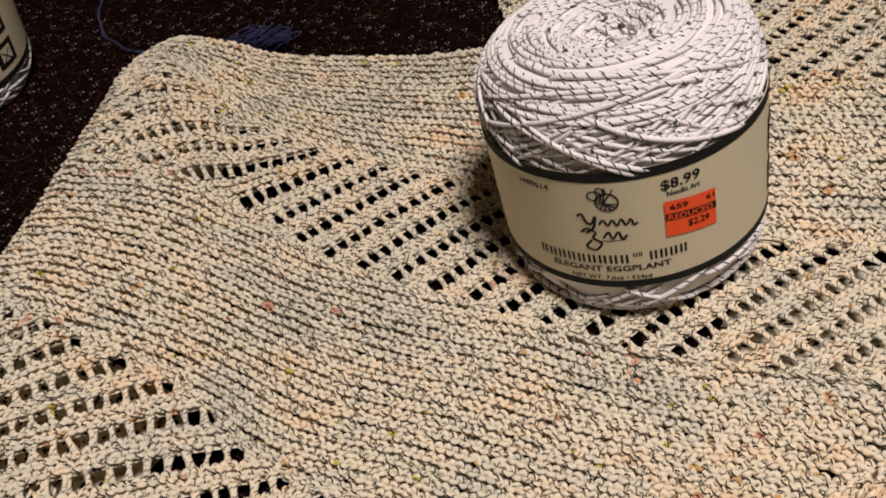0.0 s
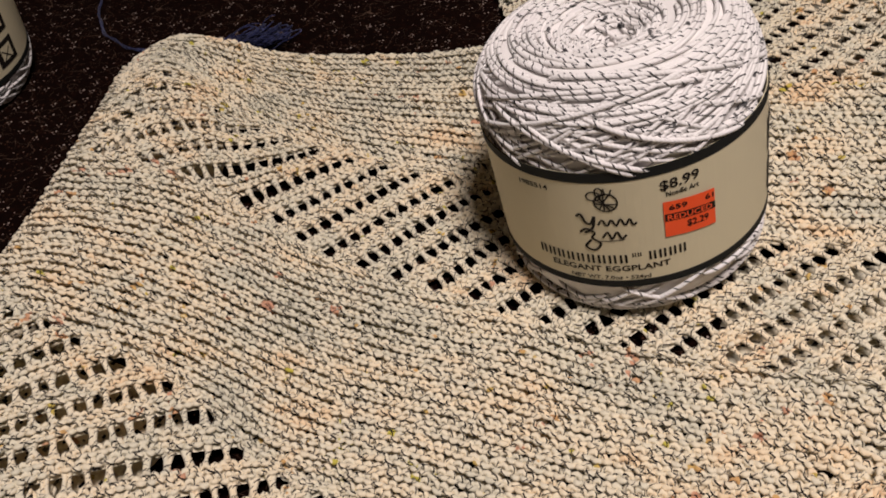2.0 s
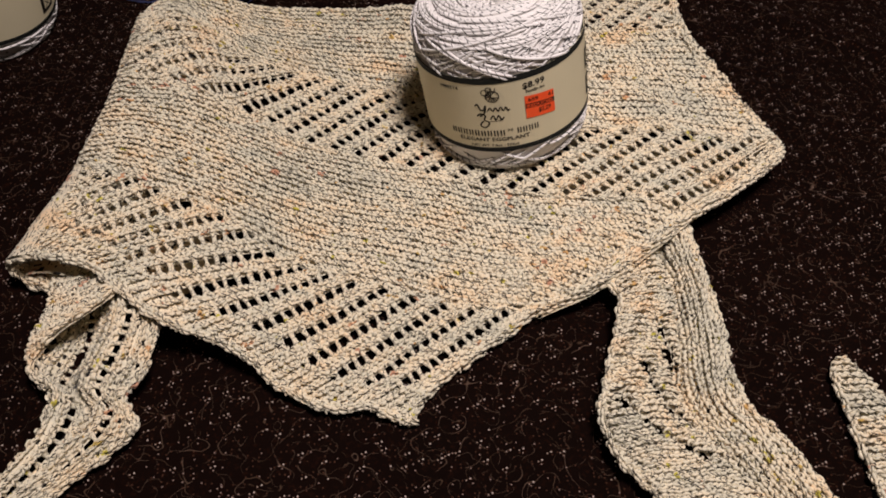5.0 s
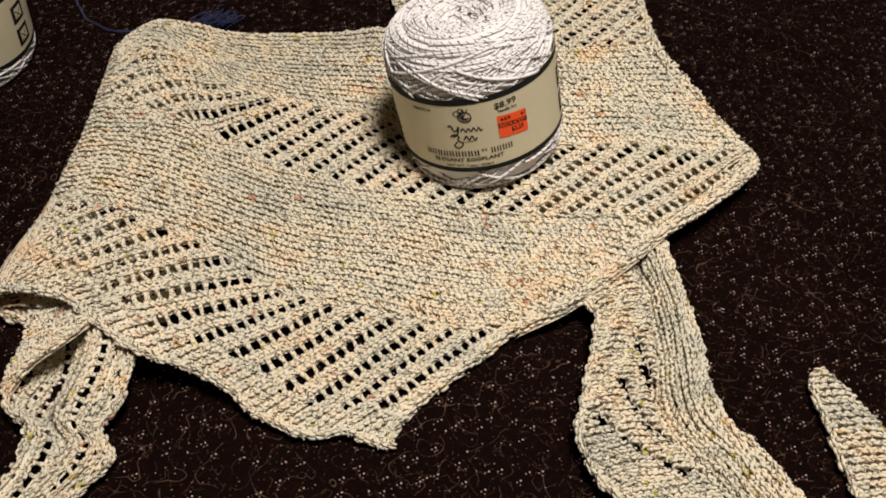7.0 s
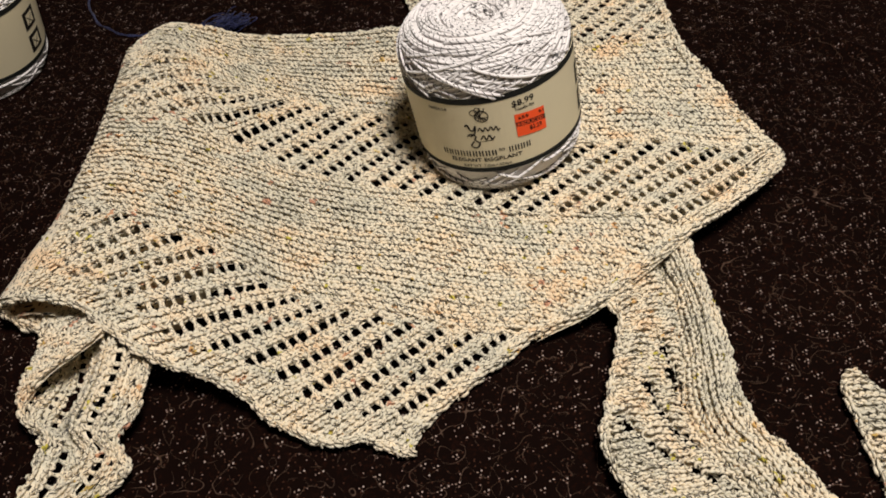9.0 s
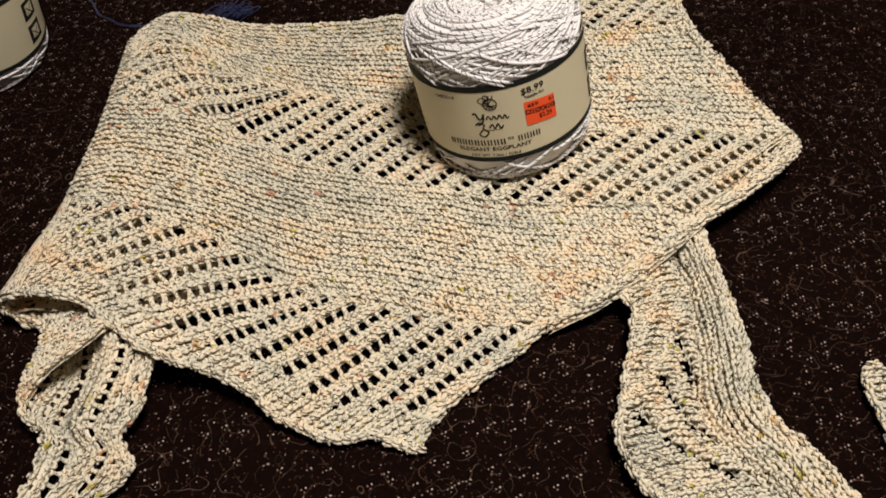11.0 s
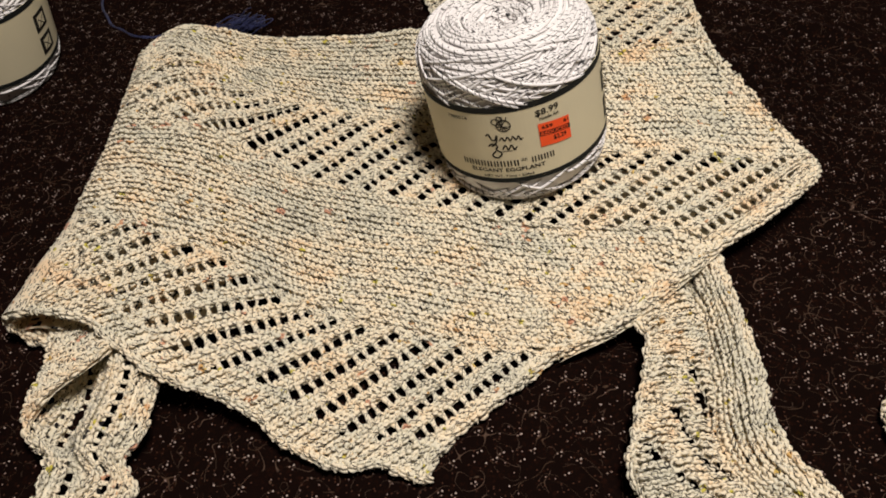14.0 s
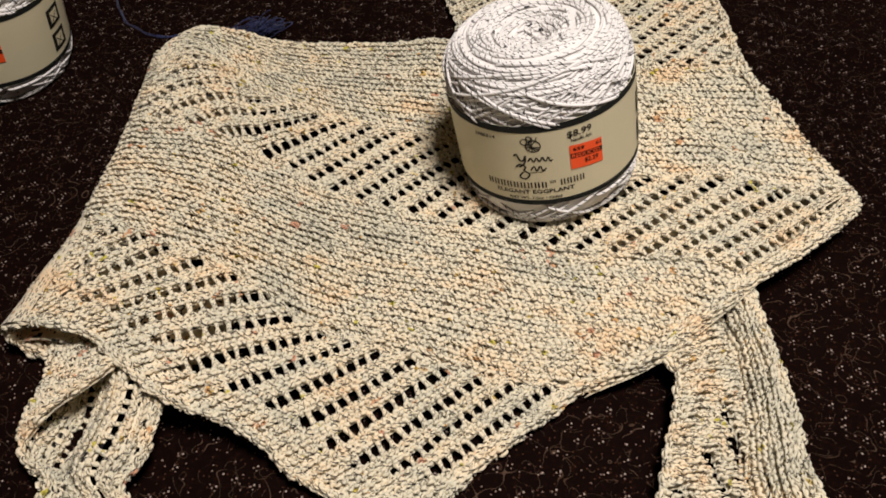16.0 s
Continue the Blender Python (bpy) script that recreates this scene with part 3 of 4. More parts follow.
def build_shawl():
    shawl = thing("shawl", "hand-knitted cream speckled shawl with slanting eyelet lace, lying on dark cloth", "shawl")

    shawl_part("garter_panel", lambda b: garter(b, Patch(C0, C1), 17), shawl, "cream speckled garter stitch")
    shawl_part("lace_panel", lambda b: eyelets(b, Patch(C1, C2), -11, 18, LACE_HIGH_ENDS, LACE_LOW_ENDS, -0.01, 1.01, spread=0.131), shawl, "eyelet lace in slanting lines")
    shawl_part("garter_panel", lambda b: garter(b, Patch(C2, C3), 19, None, STITCH, lambda u: -0.34 * np.clip((u - 0.10) / 0.55, 0, 1) ** 0.9), shawl, "cream speckled garter stitch")

    def hem(b):
        p = Patch(C3, C4)
        rim = np.array([(-0.026, 0.075), (-0.022, 0.086), (-0.015, 0.094), (0.013, 0.116), (0.039, 0.134), (0.060, 0.146)])

        def within(c):
            return (c[:, 0] < -0.026) | (c[:, 1] > np.interp(c[:, 0], rim[:, 0], rim[:, 1]) + 0.002)

        eyelets(b, p, -11, 9, HEM_HIGH_ENDS, HEM_LOW_ENDS, 0.20, 1.0, keep=within, spread=0.142)
        low = Patch(p(np.linspace(0, 1, 500), np.full(500, 0.79)), C4)
        base_grid(b, low, 160, 40, 0.0013, within)
        garter(b, Patch(C3[:44], C4[:44]), 14)
        base_grid(b, Patch(C3[:52], C4[:52]), 50, 40, 0.0018)
        slanted(b, p, -11, 11, HEM_HIGH_ENDS, HEM_LOW_ENDS, 0.0, 0.235, within)

    shawl_part("lace_panel", hem, shawl, "eyelet lace in slanting lines")

    def back(b):
        low = spline([(0.0, 0.476, 0.006), (0.060, 0.440, 0.014), (0.128, 0.411, 0.026), (0.166, 0.395, 0.036), (0.200, 0.384, 0.044)], 300)
        high = spline([(-0.02, 0.59, 0.006), (0.060, 0.585, 0.012), (0.128, 0.575, 0.020), (0.175, 0.565, 0.026), (0.205, 0.555, 0.030)], 300)
        eyelets(b, Patch(high, low), -1, 22, lambda f: 0.06 + 0.085 * f, lambda f: -0.64 + 0.085 * f, 0.0, 1.0)

    shawl_part("lace_panel", back, shawl, "eyelet lace in slanting lines")

    def edges(b):
        edging(b, HEM[0:])
        edging(b, C4[2:41:6], 0.0)
        edging(b, [(-0.026, 0.075, 0.004), (-0.015, 0.094, 0.005), (0.013, 0.116, 0.005), (0.039, 0.134, 0.006), (0.053, 0.144, 0.008), (0.087, 0.153, 0.018),
                   (0.105, 0.161, 0.024), (0.135, 0.183, 0.026), (0.165, 0.206, 0.026), (0.204, 0.230, 0.026), (0.239, 0.255, 0.026)], 1, 0.0046, 0.0034)
        edging(b, [(-0.028, 0.079, 0.004), (-0.018, 0.097, 0.005), (0.010, 0.119, 0.005), (0.036, 0.137, 0.006), (0.050, 0.148, 0.007), (0.084, 0.157, 0.017),
                   (0.102, 0.165, 0.023), (0.132, 0.187, 0.025), (0.162, 0.210, 0.025), (0.201, 0.234, 0.025), (0.236, 0.259, 0.025)], 0.6)
        edging(b, [(0.239, 0.255, 0.026), (0.246, 0.266, 0.026), (0.243, 0.277, 0.027), (0.234, 0.290, 0.029), (0.211, 0.340, 0.036), (0.200, 0.384, 0.044), (0.205, 0.46, 0.038), (0.207, 0.555, 0.030)])
        edging(b, TOP[0:9], -1)
        # rows that join lace and garter stitch
        for seam in (C1[40::20], C2[40::20], C3[40::20]):
            edging(b, seam, 0.0, STITCH, 0.0022)
        end_a, end_b = np.array([0.243, 0.275, 0.027]), np.array([0.165, 0.208, 0.026])
        k = np.linspace(1, 0, 200)[:, None]
        garter(b, Patch(end_b + (end_a - end_b) * (1 - k), spline([(0.165, 0.206, 0.026), (0.204, 0.230, 0.026), (0.239, 0.255, 0.026), (0.246, 0.266, 0.026), (0.243, 0.277, 0.027)], 200)), 4)
        end_c = np.array([0.053, 0.145, 0.006])
        garter(b, Patch(end_c + (end_b - end_c) * (1 - k), spline([(0.053, 0.144, 0.008), (0.087, 0.153, 0.018), (0.105, 0.161, 0.024), (0.135, 0.183, 0.026), (0.165, 0.206, 0.026)], 200)), 4)
    shawl_part("selvedge", edges, shawl, "lumpy knitted selvedge")

    def under(b):
        rim = spline([(0.165, 0.206, 0.026), (0.204, 0.230, 0.026), (0.239, 0.255, 0.026), (0.246, 0.266, 0.026), (0.243, 0.277, 0.027), (0.234, 0.290, 0.029),
                      (0.211, 0.340, 0.036), (0.200, 0.384, 0.044), (0.205, 0.46, 0.038), (0.207, 0.555, 0.030)], 300)
        low = rim + (np.array([0.07, 0.34, 0]) - rim) * np.array([0.10, 0.10, 0])
        low[:, 2] = -0.003
        garter(b, Patch(rim, low), 6)
        for top, bottom, lo, hi in ((C1, C2, 0.07, 0.30), (C3, C4, 0.07, 0.40), (C1, C2, 0.66, 1.0)):
            k = slice(int(lo * 499), int(hi * 499))
            fall = np.array([0.0, 0.0, 0.016])
            base_grid(b, Patch(top[k] - fall, bottom[k] - fall), 80, 50, 0.0)
    shawl_part("folded_layer", under, shawl, "lower layer of the folded shawl")

    def inner(b):
        k = slice(0, 42)
        garter(b, Patch(C3[k], C4[k], None, -1), 12, lift=0.0026)
    shawl_part("folded_layer", inner, shawl, "inner face of the rolled fold")

    def left_tail(b):
        left = spline([(-0.250, 0.200, 0.006), (-0.238, 0.160, 0.010), (-0.246, 0.126, 0.014), (-0.243, 0.112, 0.012), (-0.231, 0.098, 0.008), (-0.236, 0.070, 0.005), (-0.262, 0.030, 0.004)], 300)
        right = spline([(-0.180, 0.180, 0.018), (-0.173, 0.140, 0.021), (-0.177, 0.110, 0.018), (-0.186, 0.094, 0.012), (-0.178, 0.078, 0.010), (-0.198, 0.058, 0.006), (-0.236, 0.026, 0.004)], 300)

        def swell(u, v):
            return 0.006 * np.exp(-((v - 0.12) / 0.13) ** 2) - 0.004 * np.exp(-((v - 0.36) / 0.10) ** 2) + 0.006 * np.exp(-((v - 0.68) / 0.2) ** 2) * np.clip(1.2 - u, 0, 1) - 0.019 * np.exp(-((v - 0.24) / 0.2) ** 2 - ((u - 0.36) / 0.15) ** 2)
        p = Patch(left, right, swell, -1)
        flap = Patch(spline([(-0.252, 0.200, 0.008), (-0.246, 0.165, 0.010), (-0.249, 0.135, 0.012), (-0.247, 0.124, 0.012)], 100),
                     spline([(-0.190, 0.175, 0.026), (-0.203, 0.154, 0.030), (-0.228, 0.135, 0.027), (-0.245, 0.122, 0.014)], 100), None, -1)
        garter(b, flap, 8)
        edging(b, flap.b[::8], -1)
        eyelets(b, Crosswise(p), 0, 4, lambda f: 0.02 + 0.24 * f, lambda f: 0.02 + 0.24 * f, 0.06, 0.99, spread=0.185)
        edging(b, left[::12])
        edging(b, right[::12], -1)
    shawl_part("tail", left_tail, shawl, "narrow crumpled end of the shawl")

    def right_tail(b):
        left = spline([(0.106, 0.185, 0.012), (0.098, 0.160, 0.018), (0.103, 0.148, 0.019), (0.099, 0.129, 0.019), (0.086, 0.095, 0.018), (0.078, 0.068, 0.016), (0.086, 0.043, 0.011), (0.104, 0.020, 0.008), (0.130, -0.03, 0.006)], 300)
        right = spline([(0.165, 0.220, 0.016), (0.167, 0.177, 0.012), (0.169, 0.131, 0.008), (0.166, 0.099, 0.007), (0.171, 0.077, 0.006), (0.184, 0.055, 0.006), (0.196, 0.028, 0.006), (0.225, -0.03, 0.006)], 300)

        def swell(u, v):
            crease = 0.66 - 0.1 * u
            return (-0.010 * np.exp(-((v - crease) / 0.06) ** 2) + 0.006 * np.exp(-((v - crease - 0.17) / 0.1) ** 2)) * np.clip(1.5 - 1.6 * u, 0, 1) + 0.004 * np.exp(-((v - 0.2) / 0.15) ** 2) + 0.0022 * np.sin(u * 31 + v * 9) * np.sin(v * 14 + 1 + u * 5)
        p = Patch(left, right, swell, -1)
        spots = np.concatenate([p(np.linspace(u0, u1, 9), np.linspace(v0, v1, 9)) for u0, u1, v0, v1 in ((0.48, 0.68, 0.12, 0.52), (0.40, 0.60, 0.30, 0.58), (0.30, 0.45, 0.42, 0.56))])
        def whole(c):
            return np.min(np.hypot(c[:, None, 0] - spots[None, :, 0], c[:, None, 1] - spots[None, :, 1]), 1) > 0.0032

        plain = Patch(left, right, None, -1)
        seam = np.linspace(0, 1, 300)
        fold = 0.60
        near_side = Patch(left, plain(seam, np.full(300, fold)), lambda u, v: swell(u, v * fold), -1)
        far_side = Patch(plain(seam, np.full(300, fold)), right, lambda u, v: swell(u, fold + (1 - fold) * v), -1)
        garter(b, Crosswise(near_side), 54, whole)
        garter(b, far_side, 8, whole)
        edging(b, left[::12])
        edging(b, right[::12], -1)
    shawl_part("tail", right_tail, shawl, "wide creased end of the shawl")

    def tip(b):
        left = spline([(0.234, 0.106, 0.004), (0.226, 0.096, 0.005), (0.225, 0.066, 0.005), (0.224, 0.042, 0.005), (0.226, 0.010, 0.005), (0.232, -0.04, 0.005)], 300)
        right = spline([(0.236, 0.106, 0.004), (0.244, 0.094, 0.005), (0.257, 0.064, 0.005), (0.270, 0.035, 0.005), (0.285, 0.005, 0.005), (0.305, -0.04, 0.005)], 300)
        garter(b, Crosswise(Patch(left, right, lambda u, v: 0.004 * np.sin(v * np.pi), -1)), 32)
        edging(b, left[::14])
        edging(b, right[::14], -1)
    shawl_part("tail", tip, shawl, "tapered tip of the shawl")


build_shawl()

# ---- yarn cakes ----
CAKE_R, LABEL_H = 0.0579, 0.0592


def turned(profile, rings, sides=96):
    """Vertices and quads of a form turned about z from (radius, height) pairs."""
    pr = spline([(r, 0, h) for r, h in profile], rings)
    ang = np.linspace(0, 2 * np.pi, sides, endpoint=False)
    v = np.stack([pr[:, None, 0] * np.cos(ang), pr[:, None, 0] * np.sin(ang), np.broadcast_to(pr[:, None, 2], (rings, sides))], -1)
    i, j = np.meshgrid(np.arange(rings - 1), np.arange(sides), indexing="ij")
    j2 = (j + 1) % sides
    return v, np.stack([i * sides + j, i * sides + j2, (i + 1) * sides + j2, (i + 1) * sides + j], -1)


UPPER = [(CAKE_R - 0.0012, LABEL_H - 0.006), (CAKE_R - 0.0004, LABEL_H), (CAKE_R - 0.0008, LABEL_H + 0.008), (CAKE_R * 0.955, LABEL_H + 0.017), (CAKE_R * 0.87, LABEL_H + 0.0255),
         (CAKE_R * 0.72, LABEL_H + 0.0305), (CAKE_R * 0.50, LABEL_H + 0.0305), (CAKE_R * 0.30, LABEL_H + 0.0265), (CAKE_R * 0.15, LABEL_H + 0.018), (CAKE_R * 0.05, LABEL_H + 0.008)]
LOWER = [(CAKE_R - 0.0012, 0.006), (CAKE_R - 0.0006, 0.0), (CAKE_R * 0.985, -0.006), (CAKE_R * 0.955, -0.0135), (CAKE_R * 0.88, -0.0195), (CAKE_R * 0.72, -0.0225), (CAKE_R * 0.4, -0.0230), (CAKE_R * 0.1, -0.0225)]


def winding(rng):
    """The wound yarn: a core above and below the sleeve; rings laid round the top, slanting turns on the shoulder, stray strands over both."""
    core, made = Buf(), []
    for prof in (UPPER, LOWER):
        v, f = turned([(max(r - 0.0006, 0.001), h - (0.0006 if prof is UPPER else -0.0010)) for r, h in prof], 40)
        core.add(v, f, np.tile((0.4, 0.2), (f.size, 1)))
    made.append(core)

    def surface(prof):
        line = spline([(r, 0, h) for r, h in prof], 200)
        tan = unit(np.gradient(line, axis=0))
        nor = np.stack([tan[:, 2], -tan[:, 0]], 1)
        up = 1 if prof is UPPER else -1
        return line, np.where((nor[:, :1] * 0.3 + up * nor[:, 1:]) < 0, -nor, nor)

    def strand(ground, w, phi, lift, radius):
        line, nor = ground
        x = np.clip(w, 0.02, 0.985) * 199
        at = np.arange(200)
        r = np.interp(x, at, line[:, 0]) + np.interp(x, at, nor[:, 0]) * lift
        h = np.interp(x, at, line[:, 2]) + np.interp(x, at, nor[:, 1]) * lift
        made.append(Buf())
        tubes(made[-1], [np.stack([r * np.cos(phi), r * np.sin(phi), h], 1)], radius, 6, 0.78)

    top, base = surface(UPPER), surface(LOWER)
    t = np.linspace(0, 1, 44)
    ends = np.abs(2 * t - 1) ** 10
    # slanting turns on the shoulder, in two crossing directions
    for k in range(96):
        low, high = rng.uniform(0.02, 0.12), rng.uniform(0.22, 0.46)
        way = 1 if k % 3 else -1
        w = low + (high - low) * t ** rng.uniform(0.8, 1.2)
        strand(top, w, k / 96 * 4 * np.pi + rng.normal(0, 0.06) + way * rng.uniform(0.7, 1.25) * t, rng.uniform(-0.0002, 0.0008) - 0.0014 * ends, rng.uniform(0.00085, 0.00112))
    # rings on the top, drifting slowly inwards
    for k in range(46):
        w0 = 0.25 + 0.70 * k / 45
        for _ in range(3 if k < 20 else 2):
            w = w0 + rng.normal(0, 0.010) + rng.normal(0.008, 0.045) * t + 0.016 * np.sin(np.pi * rng.uniform(0.8, 2.0) * t + rng.uniform(0, 6))
            strand(top, w, rng.uniform(0, 2 * np.pi) + rng.uniform(1.6, 3.4) * t, rng.uniform(-0.0002, 0.0011) + 0.0002 * np.sin(9 * t + k) - 0.0012 * ends, rng.uniform(0.00085, 0.00112))
    # stray strands over the rest
    for at, span, low, high, bow in ((3.45, 1.9, 0.26, 0.33, 0.10), (3.30, 2.3, 0.12, 0.42, 0.05), (3.9, 0.9, 0.30, 0.02, 0.0), (3.6, 1.3, 0.30, 0.03, 0.02), (4.4, 1.2, 0.32, 0.05, -0.03),
                                     (3.2, 0.8, 0.34, 0.03, 0.0), (5.1, 0.9, 0.05, 0.36, 0.04), (4.1, 1.6, 0.46, 0.28, 0.06), (2.5, 1.5, 0.3, 0.1, 0.02), (0.6, 1.8, 0.36, 0.2, 0.05)):
        strand(top, low + (high - low) * t + bow * np.sin(np.pi * t), at + span * t, 0.0016 - 0.0024 * ends, 0.0010)
    # looser strands in the hollow of the centre
    for k in range(16):
        w = rng.uniform(0.72, 0.92) + rng.uniform(-0.10, 0.06) * t + 0.03 * np.sin(np.pi * 2 * t)
        strand(top, w, rng.uniform(0, 2 * np.pi) + rng.uniform(1.0, 2.4) * t, rng.uniform(0.0004, 0.0016) - 0.003 * ends, 0.00095)
    for k in range(72):
        w0, w1 = rng.uniform(0.03, 0.62, 2)
        strand(base, w0 + (w1 - w0) * t, k / 72 * 2 * np.pi + (1 if k % 3 else -1) * rng.uniform(0.5, 1.2) * t, rng.uniform(0.0001, 0.0012) - 0.0018 * ends, rng.uniform(0.00085, 0.0011))
    return made


def wrapped(bm, lift):
    """Bends a flat mesh (x: degrees round, y: height) round the sleeve."""
    for v in bm.verts:
        a = radians(v.co.x)
        r = CAKE_R + lift + v.co.z
        v.co = Vector((r * math.cos(a), r * math.sin(a), v.co.y))
    return bm


def bar(x0, x1, y0, y1, slant=0.0):
    """A flat bar on the sleeve: degrees and heights."""
    bm = bmesh.new()
    n = max(2, int((x1 - x0) / 2.5))
    low = [bm.verts.new((x0 + (x1 - x0) * k / n, y0 + slant * k / n, 0)) for k in range(n + 1)]
    high = [bm.verts.new((x0 + (x1 - x0) * k / n, y1 + slant * k / n, 0)) for k in range(n + 1)]
    for k in range(n):
        bm.faces.new((low[k], low[k + 1], high[k + 1], high[k]))
    return bm


def lettering(text, x0, x1, y0, size, slant=0.0):
    """Words as a flat mesh that runs from x0 to x1 degrees at height y0."""
    cu = bpy.data.curves.new("words", "FONT")
    cu.body, cu.size, cu.resolution_u, cu.offset = text, size, 2, size * 0.018
    ob = new("words", cu)
    me = ob.to_mesh()
    bm = bmesh.new()
    bm.from_mesh(me)
    ob.to_mesh_clear()
    bpy.data.objects.remove(ob)
    bpy.data.curves.remove(cu)
    xs = [v.co.x for v in bm.verts]
    lo, hi = min(xs), max(xs)
    for v in bm.verts:
        k = (v.co.x - lo) / (hi - lo)
        v.co = Vector((x0 + (x1 - x0) * k, y0 + v.co.y + slant * k, 0))
    return bm


def moved(bm, dx, dy):
    """Shifts a flat mesh on the sleeve."""
    for v in bm.verts:
        v.co.x, v.co.y = v.co.x + dx, v.co.y + dy
    return bm


def ring_strokes(loops, width):
    """Flat strokes along closed or open lines given in degrees and heights."""
    bm = bmesh.new()
    per = math.degrees(1 / CAKE_R)
    for pts in loops:
        p = spline([(x / per, y, 0) for x, y in pts], 40)
        tan = unit(np.gradient(p, axis=0))
        nor = np.stack([-tan[:, 1], tan[:, 0], 0 * tan[:, 0]], 1) * width / 2
        a = [bm.verts.new(((q[0]) * per, q[1], 0)) for q in p + nor]
        b = [bm.verts.new(((q[0]) * per, q[1], 0)) for q in p - nor]
        for k in range(len(p) - 1):
            bm.faces.new((b[k], b[k + 1], a[k + 1], a[k]))
    return bm


def build_cake(m):
    rng = np.random.RandomState(4)
    cake = thing("yarn_cake", "white and black yarn cake in cream paper sleeve on the shawl", "yarn", "yarn cakes", m=m)
    for k, buf in enumerate(winding(rng)):
        name = "strand" if k else "wound_core"
        child(name, buf.mesh(name, WHITE_YARN), cake, "" if k else "white yarn with a black binding thread")
    ang = np.linspace(0, 2 * np.pi, 128, endpoint=False)

    def hoop(lo, hi, lift, thick):
        pr = [(CAKE_R + lift, lo), (CAKE_R + lift, hi), (CAKE_R + lift - thick, hi), (CAKE_R + lift - thick, lo)]
        v = np.array([[(r * math.cos(t), r * math.sin(t), h) for t in ang] for r, h in pr])
        i, j = np.meshgrid(np.arange(4), np.arange(128), indexing="ij")
        i2, j2 = (i + 1) % 4, (j + 1) % 128
        buf = Buf()
        f = np.stack([i * 128 + j, i * 128 + j2, i2 * 128 + j2, i2 * 128 + j], -1)
        buf.add(v, f, np.zeros((f.size, 2)))
        return buf
    sleeve = child("paper_sleeve", hoop(0, LABEL_H, 0.0012, 0.0006).mesh("paper_sleeve", LABEL, False), cake, "cream printed paper sleeve")
    child("band", hoop(LABEL_H - 0.0042, LABEL_H + 0.0002, 0.0014, 0.0004).mesh("band", BAND, False), sleeve, "charcoal band")
    child("band", hoop(-0.0002, 0.0034, 0.0014, 0.0004).mesh("band", BAND, False), sleeve, "charcoal band")
    lift = 0.00145
    for name, bm in (("item_number", lettering("1985514", 223.5, 237.5, 0.0488, 0.0034, 0.0006)), ("price", lettering("$8.99", 279.5, 294.5, 0.0474, 0.0064, 0.0005)),
                     ("department", lettering("Needle Art", 281.5, 294.2, 0.0440, 0.0033)), ("colour_name", lettering("ELEGANT EGGPLANT", 233, 281, 0.0087, 0.0042, 0.0006)),
                     ("net_weight", lettering("NET WT. 7.0oz \u2022 524yd", 241, 273, 0.0044, 0.0030))):
        part(name, wrapped(bm, lift), INK, sleeve)
    # product line: a pair of slim bars for each character
    for x0, x1, count, y0, tall in ((227, 265.5, 9, 0.0134, 0.0046), (266.5, 270.5, 2, 0.0165, 0.0022), (272.5, 288, 4, 0.0140, 0.0046)):
        w = (x1 - x0) / count
        for k in range(count):
            for at in (0.16, 0.62):
                part("title_bar", wrapped(bar(x0 + w * (k + at), x0 + w * (k + at + 0.22), y0, y0 + tall), lift), INK, sleeve)
    # emblem: a ball with two wings and needles, over two lines of flowing strokes
    ball = [(259 + 4.2 * math.cos(t), 0.0436 + 0.0042 * math.sin(t)) for t in np.linspace(0, 2 * math.pi, 17)]
    wing = [(255.5 + 2.6 * math.cos(t) - 0.8, 0.0468 + 0.0021 * math.sin(t)) for t in np.linspace(0, 2 * math.pi, 13)]
    wing_b = [(256.8 + 1.4 * math.cos(t), 0.0487 + 0.0020 * math.sin(t)) for t in np.linspace(0, 2 * math.pi, 13)]
    turns = [[(259 + 4.0 * math.cos(t + d), 0.0436 + 0.0040 * math.sin(t + d)) for t in (0.5, 1.2)] + [(259 + 4 * math.cos(d + 4), 0.0436 + 0.004 * math.sin(d + 4))] for d in (0, 0.5, 1.0, 1.5, 2.0)]
    pins = [[(259, 0.048), (258.6, 0.0505)], [(260.5, 0.047), (261.6, 0.0500)]]
    part("emblem", wrapped(moved(ring_strokes([ball, wing, wing_b, *turns, *pins], 0.00062), 0.8, 0.0019), lift), INK, sleeve, "emblem of a ball with wings")
    # flowing strokes in place of the maker's mark
    strokes = (([(247.5, 0.0382), (249.4, 0.0393), (251.0, 0.0352), (253.0, 0.0350), (254.6, 0.0388), (253.4, 0.0328), (250.0, 0.0298)], 0.0011),
               ([(255.6, 0.0342), (257.4, 0.0368), (259.0, 0.0338), (260.8, 0.0368), (262.4, 0.0338), (264.2, 0.0370), (265.8, 0.0338), (267.6, 0.0368), (268.6, 0.0336), (270.0, 0.0346)], 0.0009),
               ([(248.0, 0.0300), (250.8, 0.0320), (253.8, 0.0300), (252.6, 0.0274), (255.6, 0.0244), (252.8, 0.0208), (249.6, 0.0226), (252.0, 0.0262)], 0.0010),
               ([(256.6, 0.0274), (258.8, 0.0304), (260.2, 0.0270), (262.4, 0.0304), (263.8, 0.0270), (265.8, 0.0288)], 0.0009),
               ([(255.0, 0.0256), (260.0, 0.0258), (265.0, 0.0264)], 0.0004))
    for pts, thick in strokes:
        part("logo_stroke", wrapped(ring_strokes([pts], thick), lift), INK, sleeve)
    sticker = part("price_sticker", wrapped(bar(280.0, 300.4, 0.0243, 0.0418, -0.0022), lift + 0.0002), STICKER, cake, "orange reduced-price sticker")
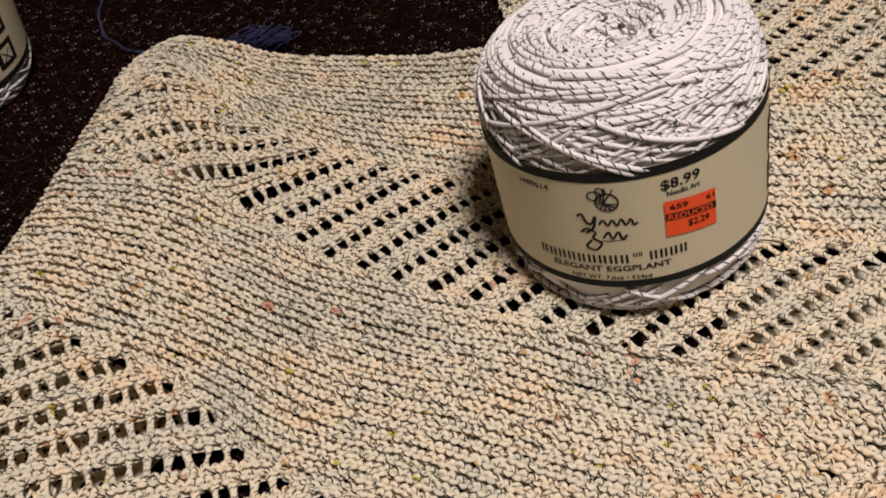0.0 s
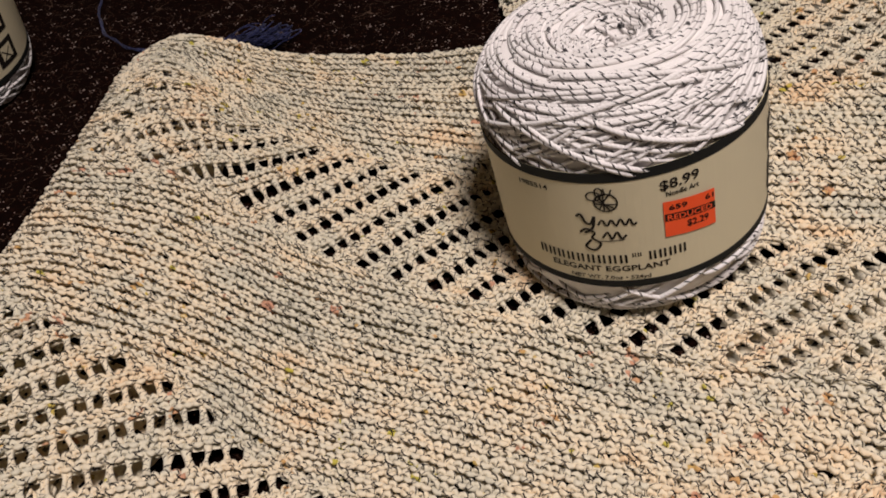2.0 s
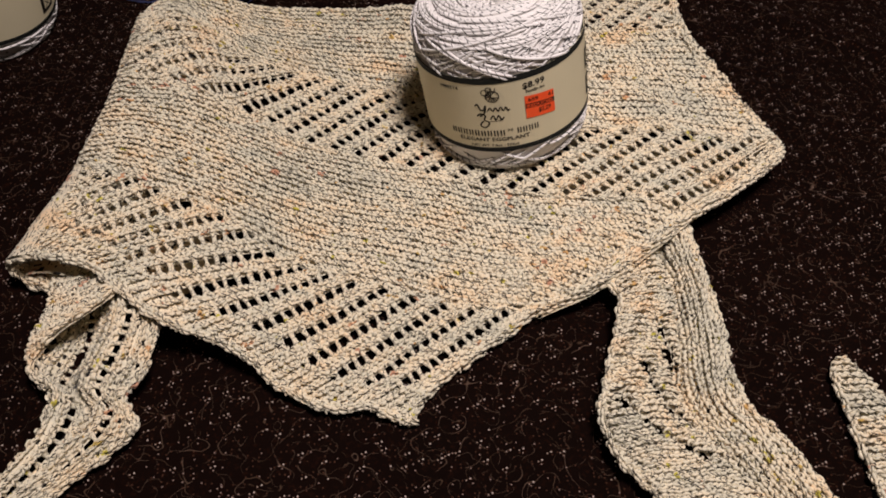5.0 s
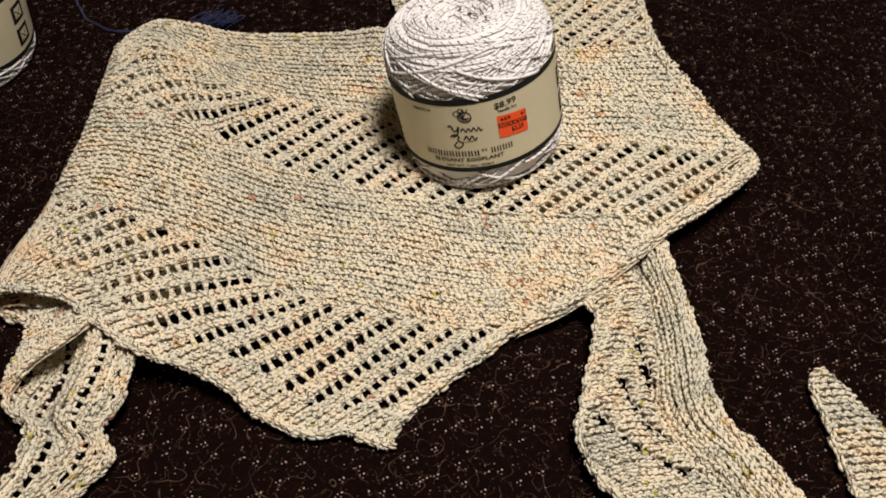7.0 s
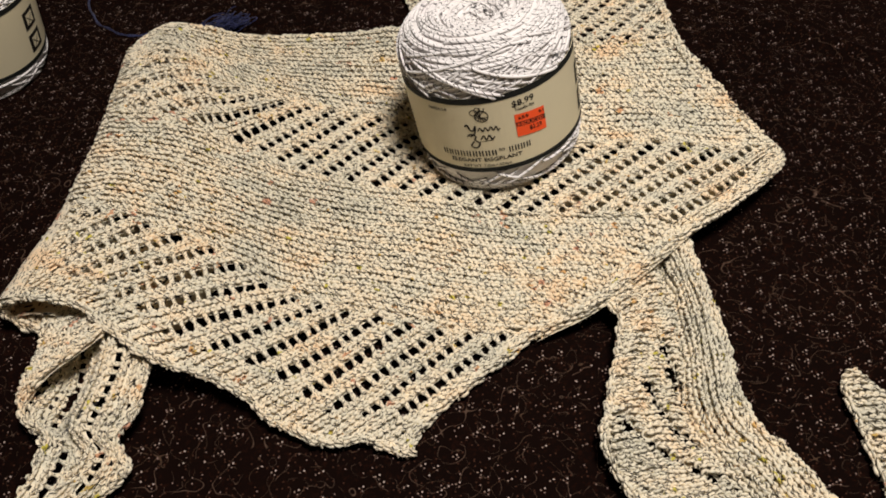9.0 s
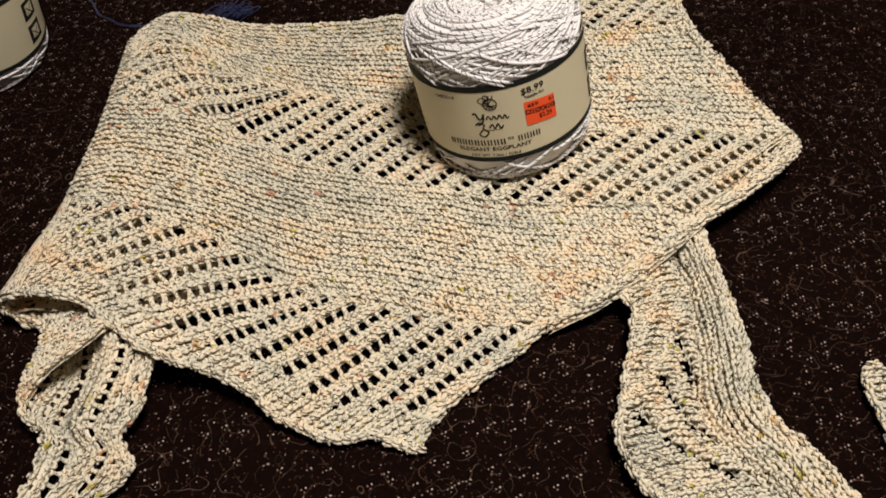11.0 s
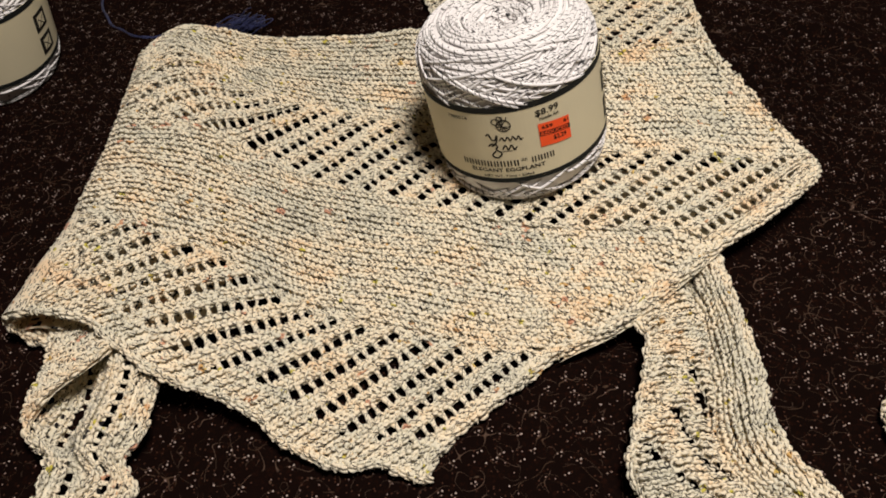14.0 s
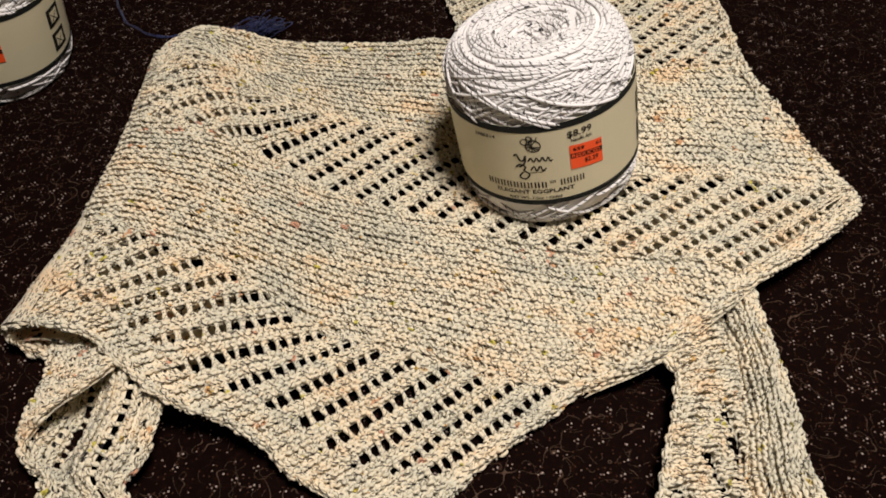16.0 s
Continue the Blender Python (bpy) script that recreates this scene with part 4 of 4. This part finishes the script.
    part("stripe", wrapped(bar(280.3, 300.4, 0.0322, 0.0357, -0.0022), lift + 0.0003), INK, sticker)
    for name, bm, mat in (("word", lettering("REDUCED", 281.2, 299.0, 0.0326, 0.0036, -0.0019), STICKER), ("code", lettering("659", 282, 289, 0.0374, 0.0034, -0.0006), INK),
                          ("code", lettering("61", 296.2, 299.8, 0.0362, 0.0034, -0.0004), INK), ("price", lettering("$2.29", 288.5, 297.2, 0.0268, 0.0046, -0.0008), INK)):
        part(name, wrapped(bm, lift + 0.0004), mat, sticker)
    for h in (0.0290, 0.0080):
        icon = part("care_icon", wrapped(bar(340, 356, h, h + 0.0160), lift), INK, sleeve, "dark square care icon")
        inner = bar(343.4, 352.6, h + 0.0032, h + 0.0128)
        part("icon_face", wrapped(inner, lift + 0.0002), LABEL, cake)
        part("icon_stroke", wrapped(ring_strokes([[(344, h + 0.003), (351, h + 0.0105)], [(344, h + 0.0105), (351, h + 0.003)]], 0.0008), lift + 0.0003), INK, cake)
    return cake


def tilted(x, y, z, tx, ty, spin):
    up = Vector((tx, ty, 1)).normalized()
    a = Vector((0, 1, 0)).cross(up).normalized()
    b = up.cross(a)
    return Matrix(((a.x, b.x, up.x, x), (a.y, b.y, up.y, y), (a.z, b.z, up.z, z), (0, 0, 0, 1))) @ pose(0, 0, 0, 0, 0, spin)


cake = build_cake(tilted(0.0531, 0.3216, 0.0295, -0.187, 0.110, 0))
second = copy_thing(cake, tilted(-0.3715, 0.4640, 0.0270, 0.155, -0.052, 3))
tagged(second, "white yarn cake in cream paper sleeve on dark cloth")


# ---- loose blue yarn ----
def build_blue():
    rng = np.random.RandomState(9)
    skein = thing("blue_yarn", "loose tangle of dark blue yarn on the cloth", "yarn")
    tail = spline([(-0.311, 0.60, 0.0), (-0.301, 0.556, 0.0), (-0.290, 0.530, 0.0), (-0.275, 0.513, 0.0), (-0.247, 0.498, 0.001), (-0.215, 0.504, 0.003), (-0.19, 0.500, 0.006)], 60)
    paths = [(tail, 0.0005), (tail + np.array([-0.0013, 0.0010, 0.0004]) * np.sin(np.linspace(1, 27, 60))[:, None], 0.0004), (tail + np.array([0.0011, 0.0007, 0.0006]) * np.sin(np.linspace(0, 40, 60))[:, None], 0.0005)]
    for k in range(44):
        t = np.linspace(0, 2 * np.pi * rng.uniform(0.6, 1.2), 40) + rng.uniform(0, 6)
        c = np.array([-0.172, 0.497, 0.007]) + rng.normal(0, 1, 3) * (0.008, 0.004, 0.002)
        rx, ry, rz = rng.uniform(0.006, 0.020), rng.uniform(0.004, 0.009), rng.uniform(0.002, 0.007)
        p = np.stack([c[0] + rx * np.cos(t), c[1] + ry * np.sin(t + 0.4), c[2] + rz * np.sin(t * 1.3)], 1)
        p[:, 2] = np.maximum(p[:, 2], -0.001)
        paths.append((p, 0.00042))
    for p, r in paths:
        buf = Buf()
        tubes(buf, [p], r, 6)
        child("strand", buf.mesh("strand", BLUE_YARN), skein)


build_blue()
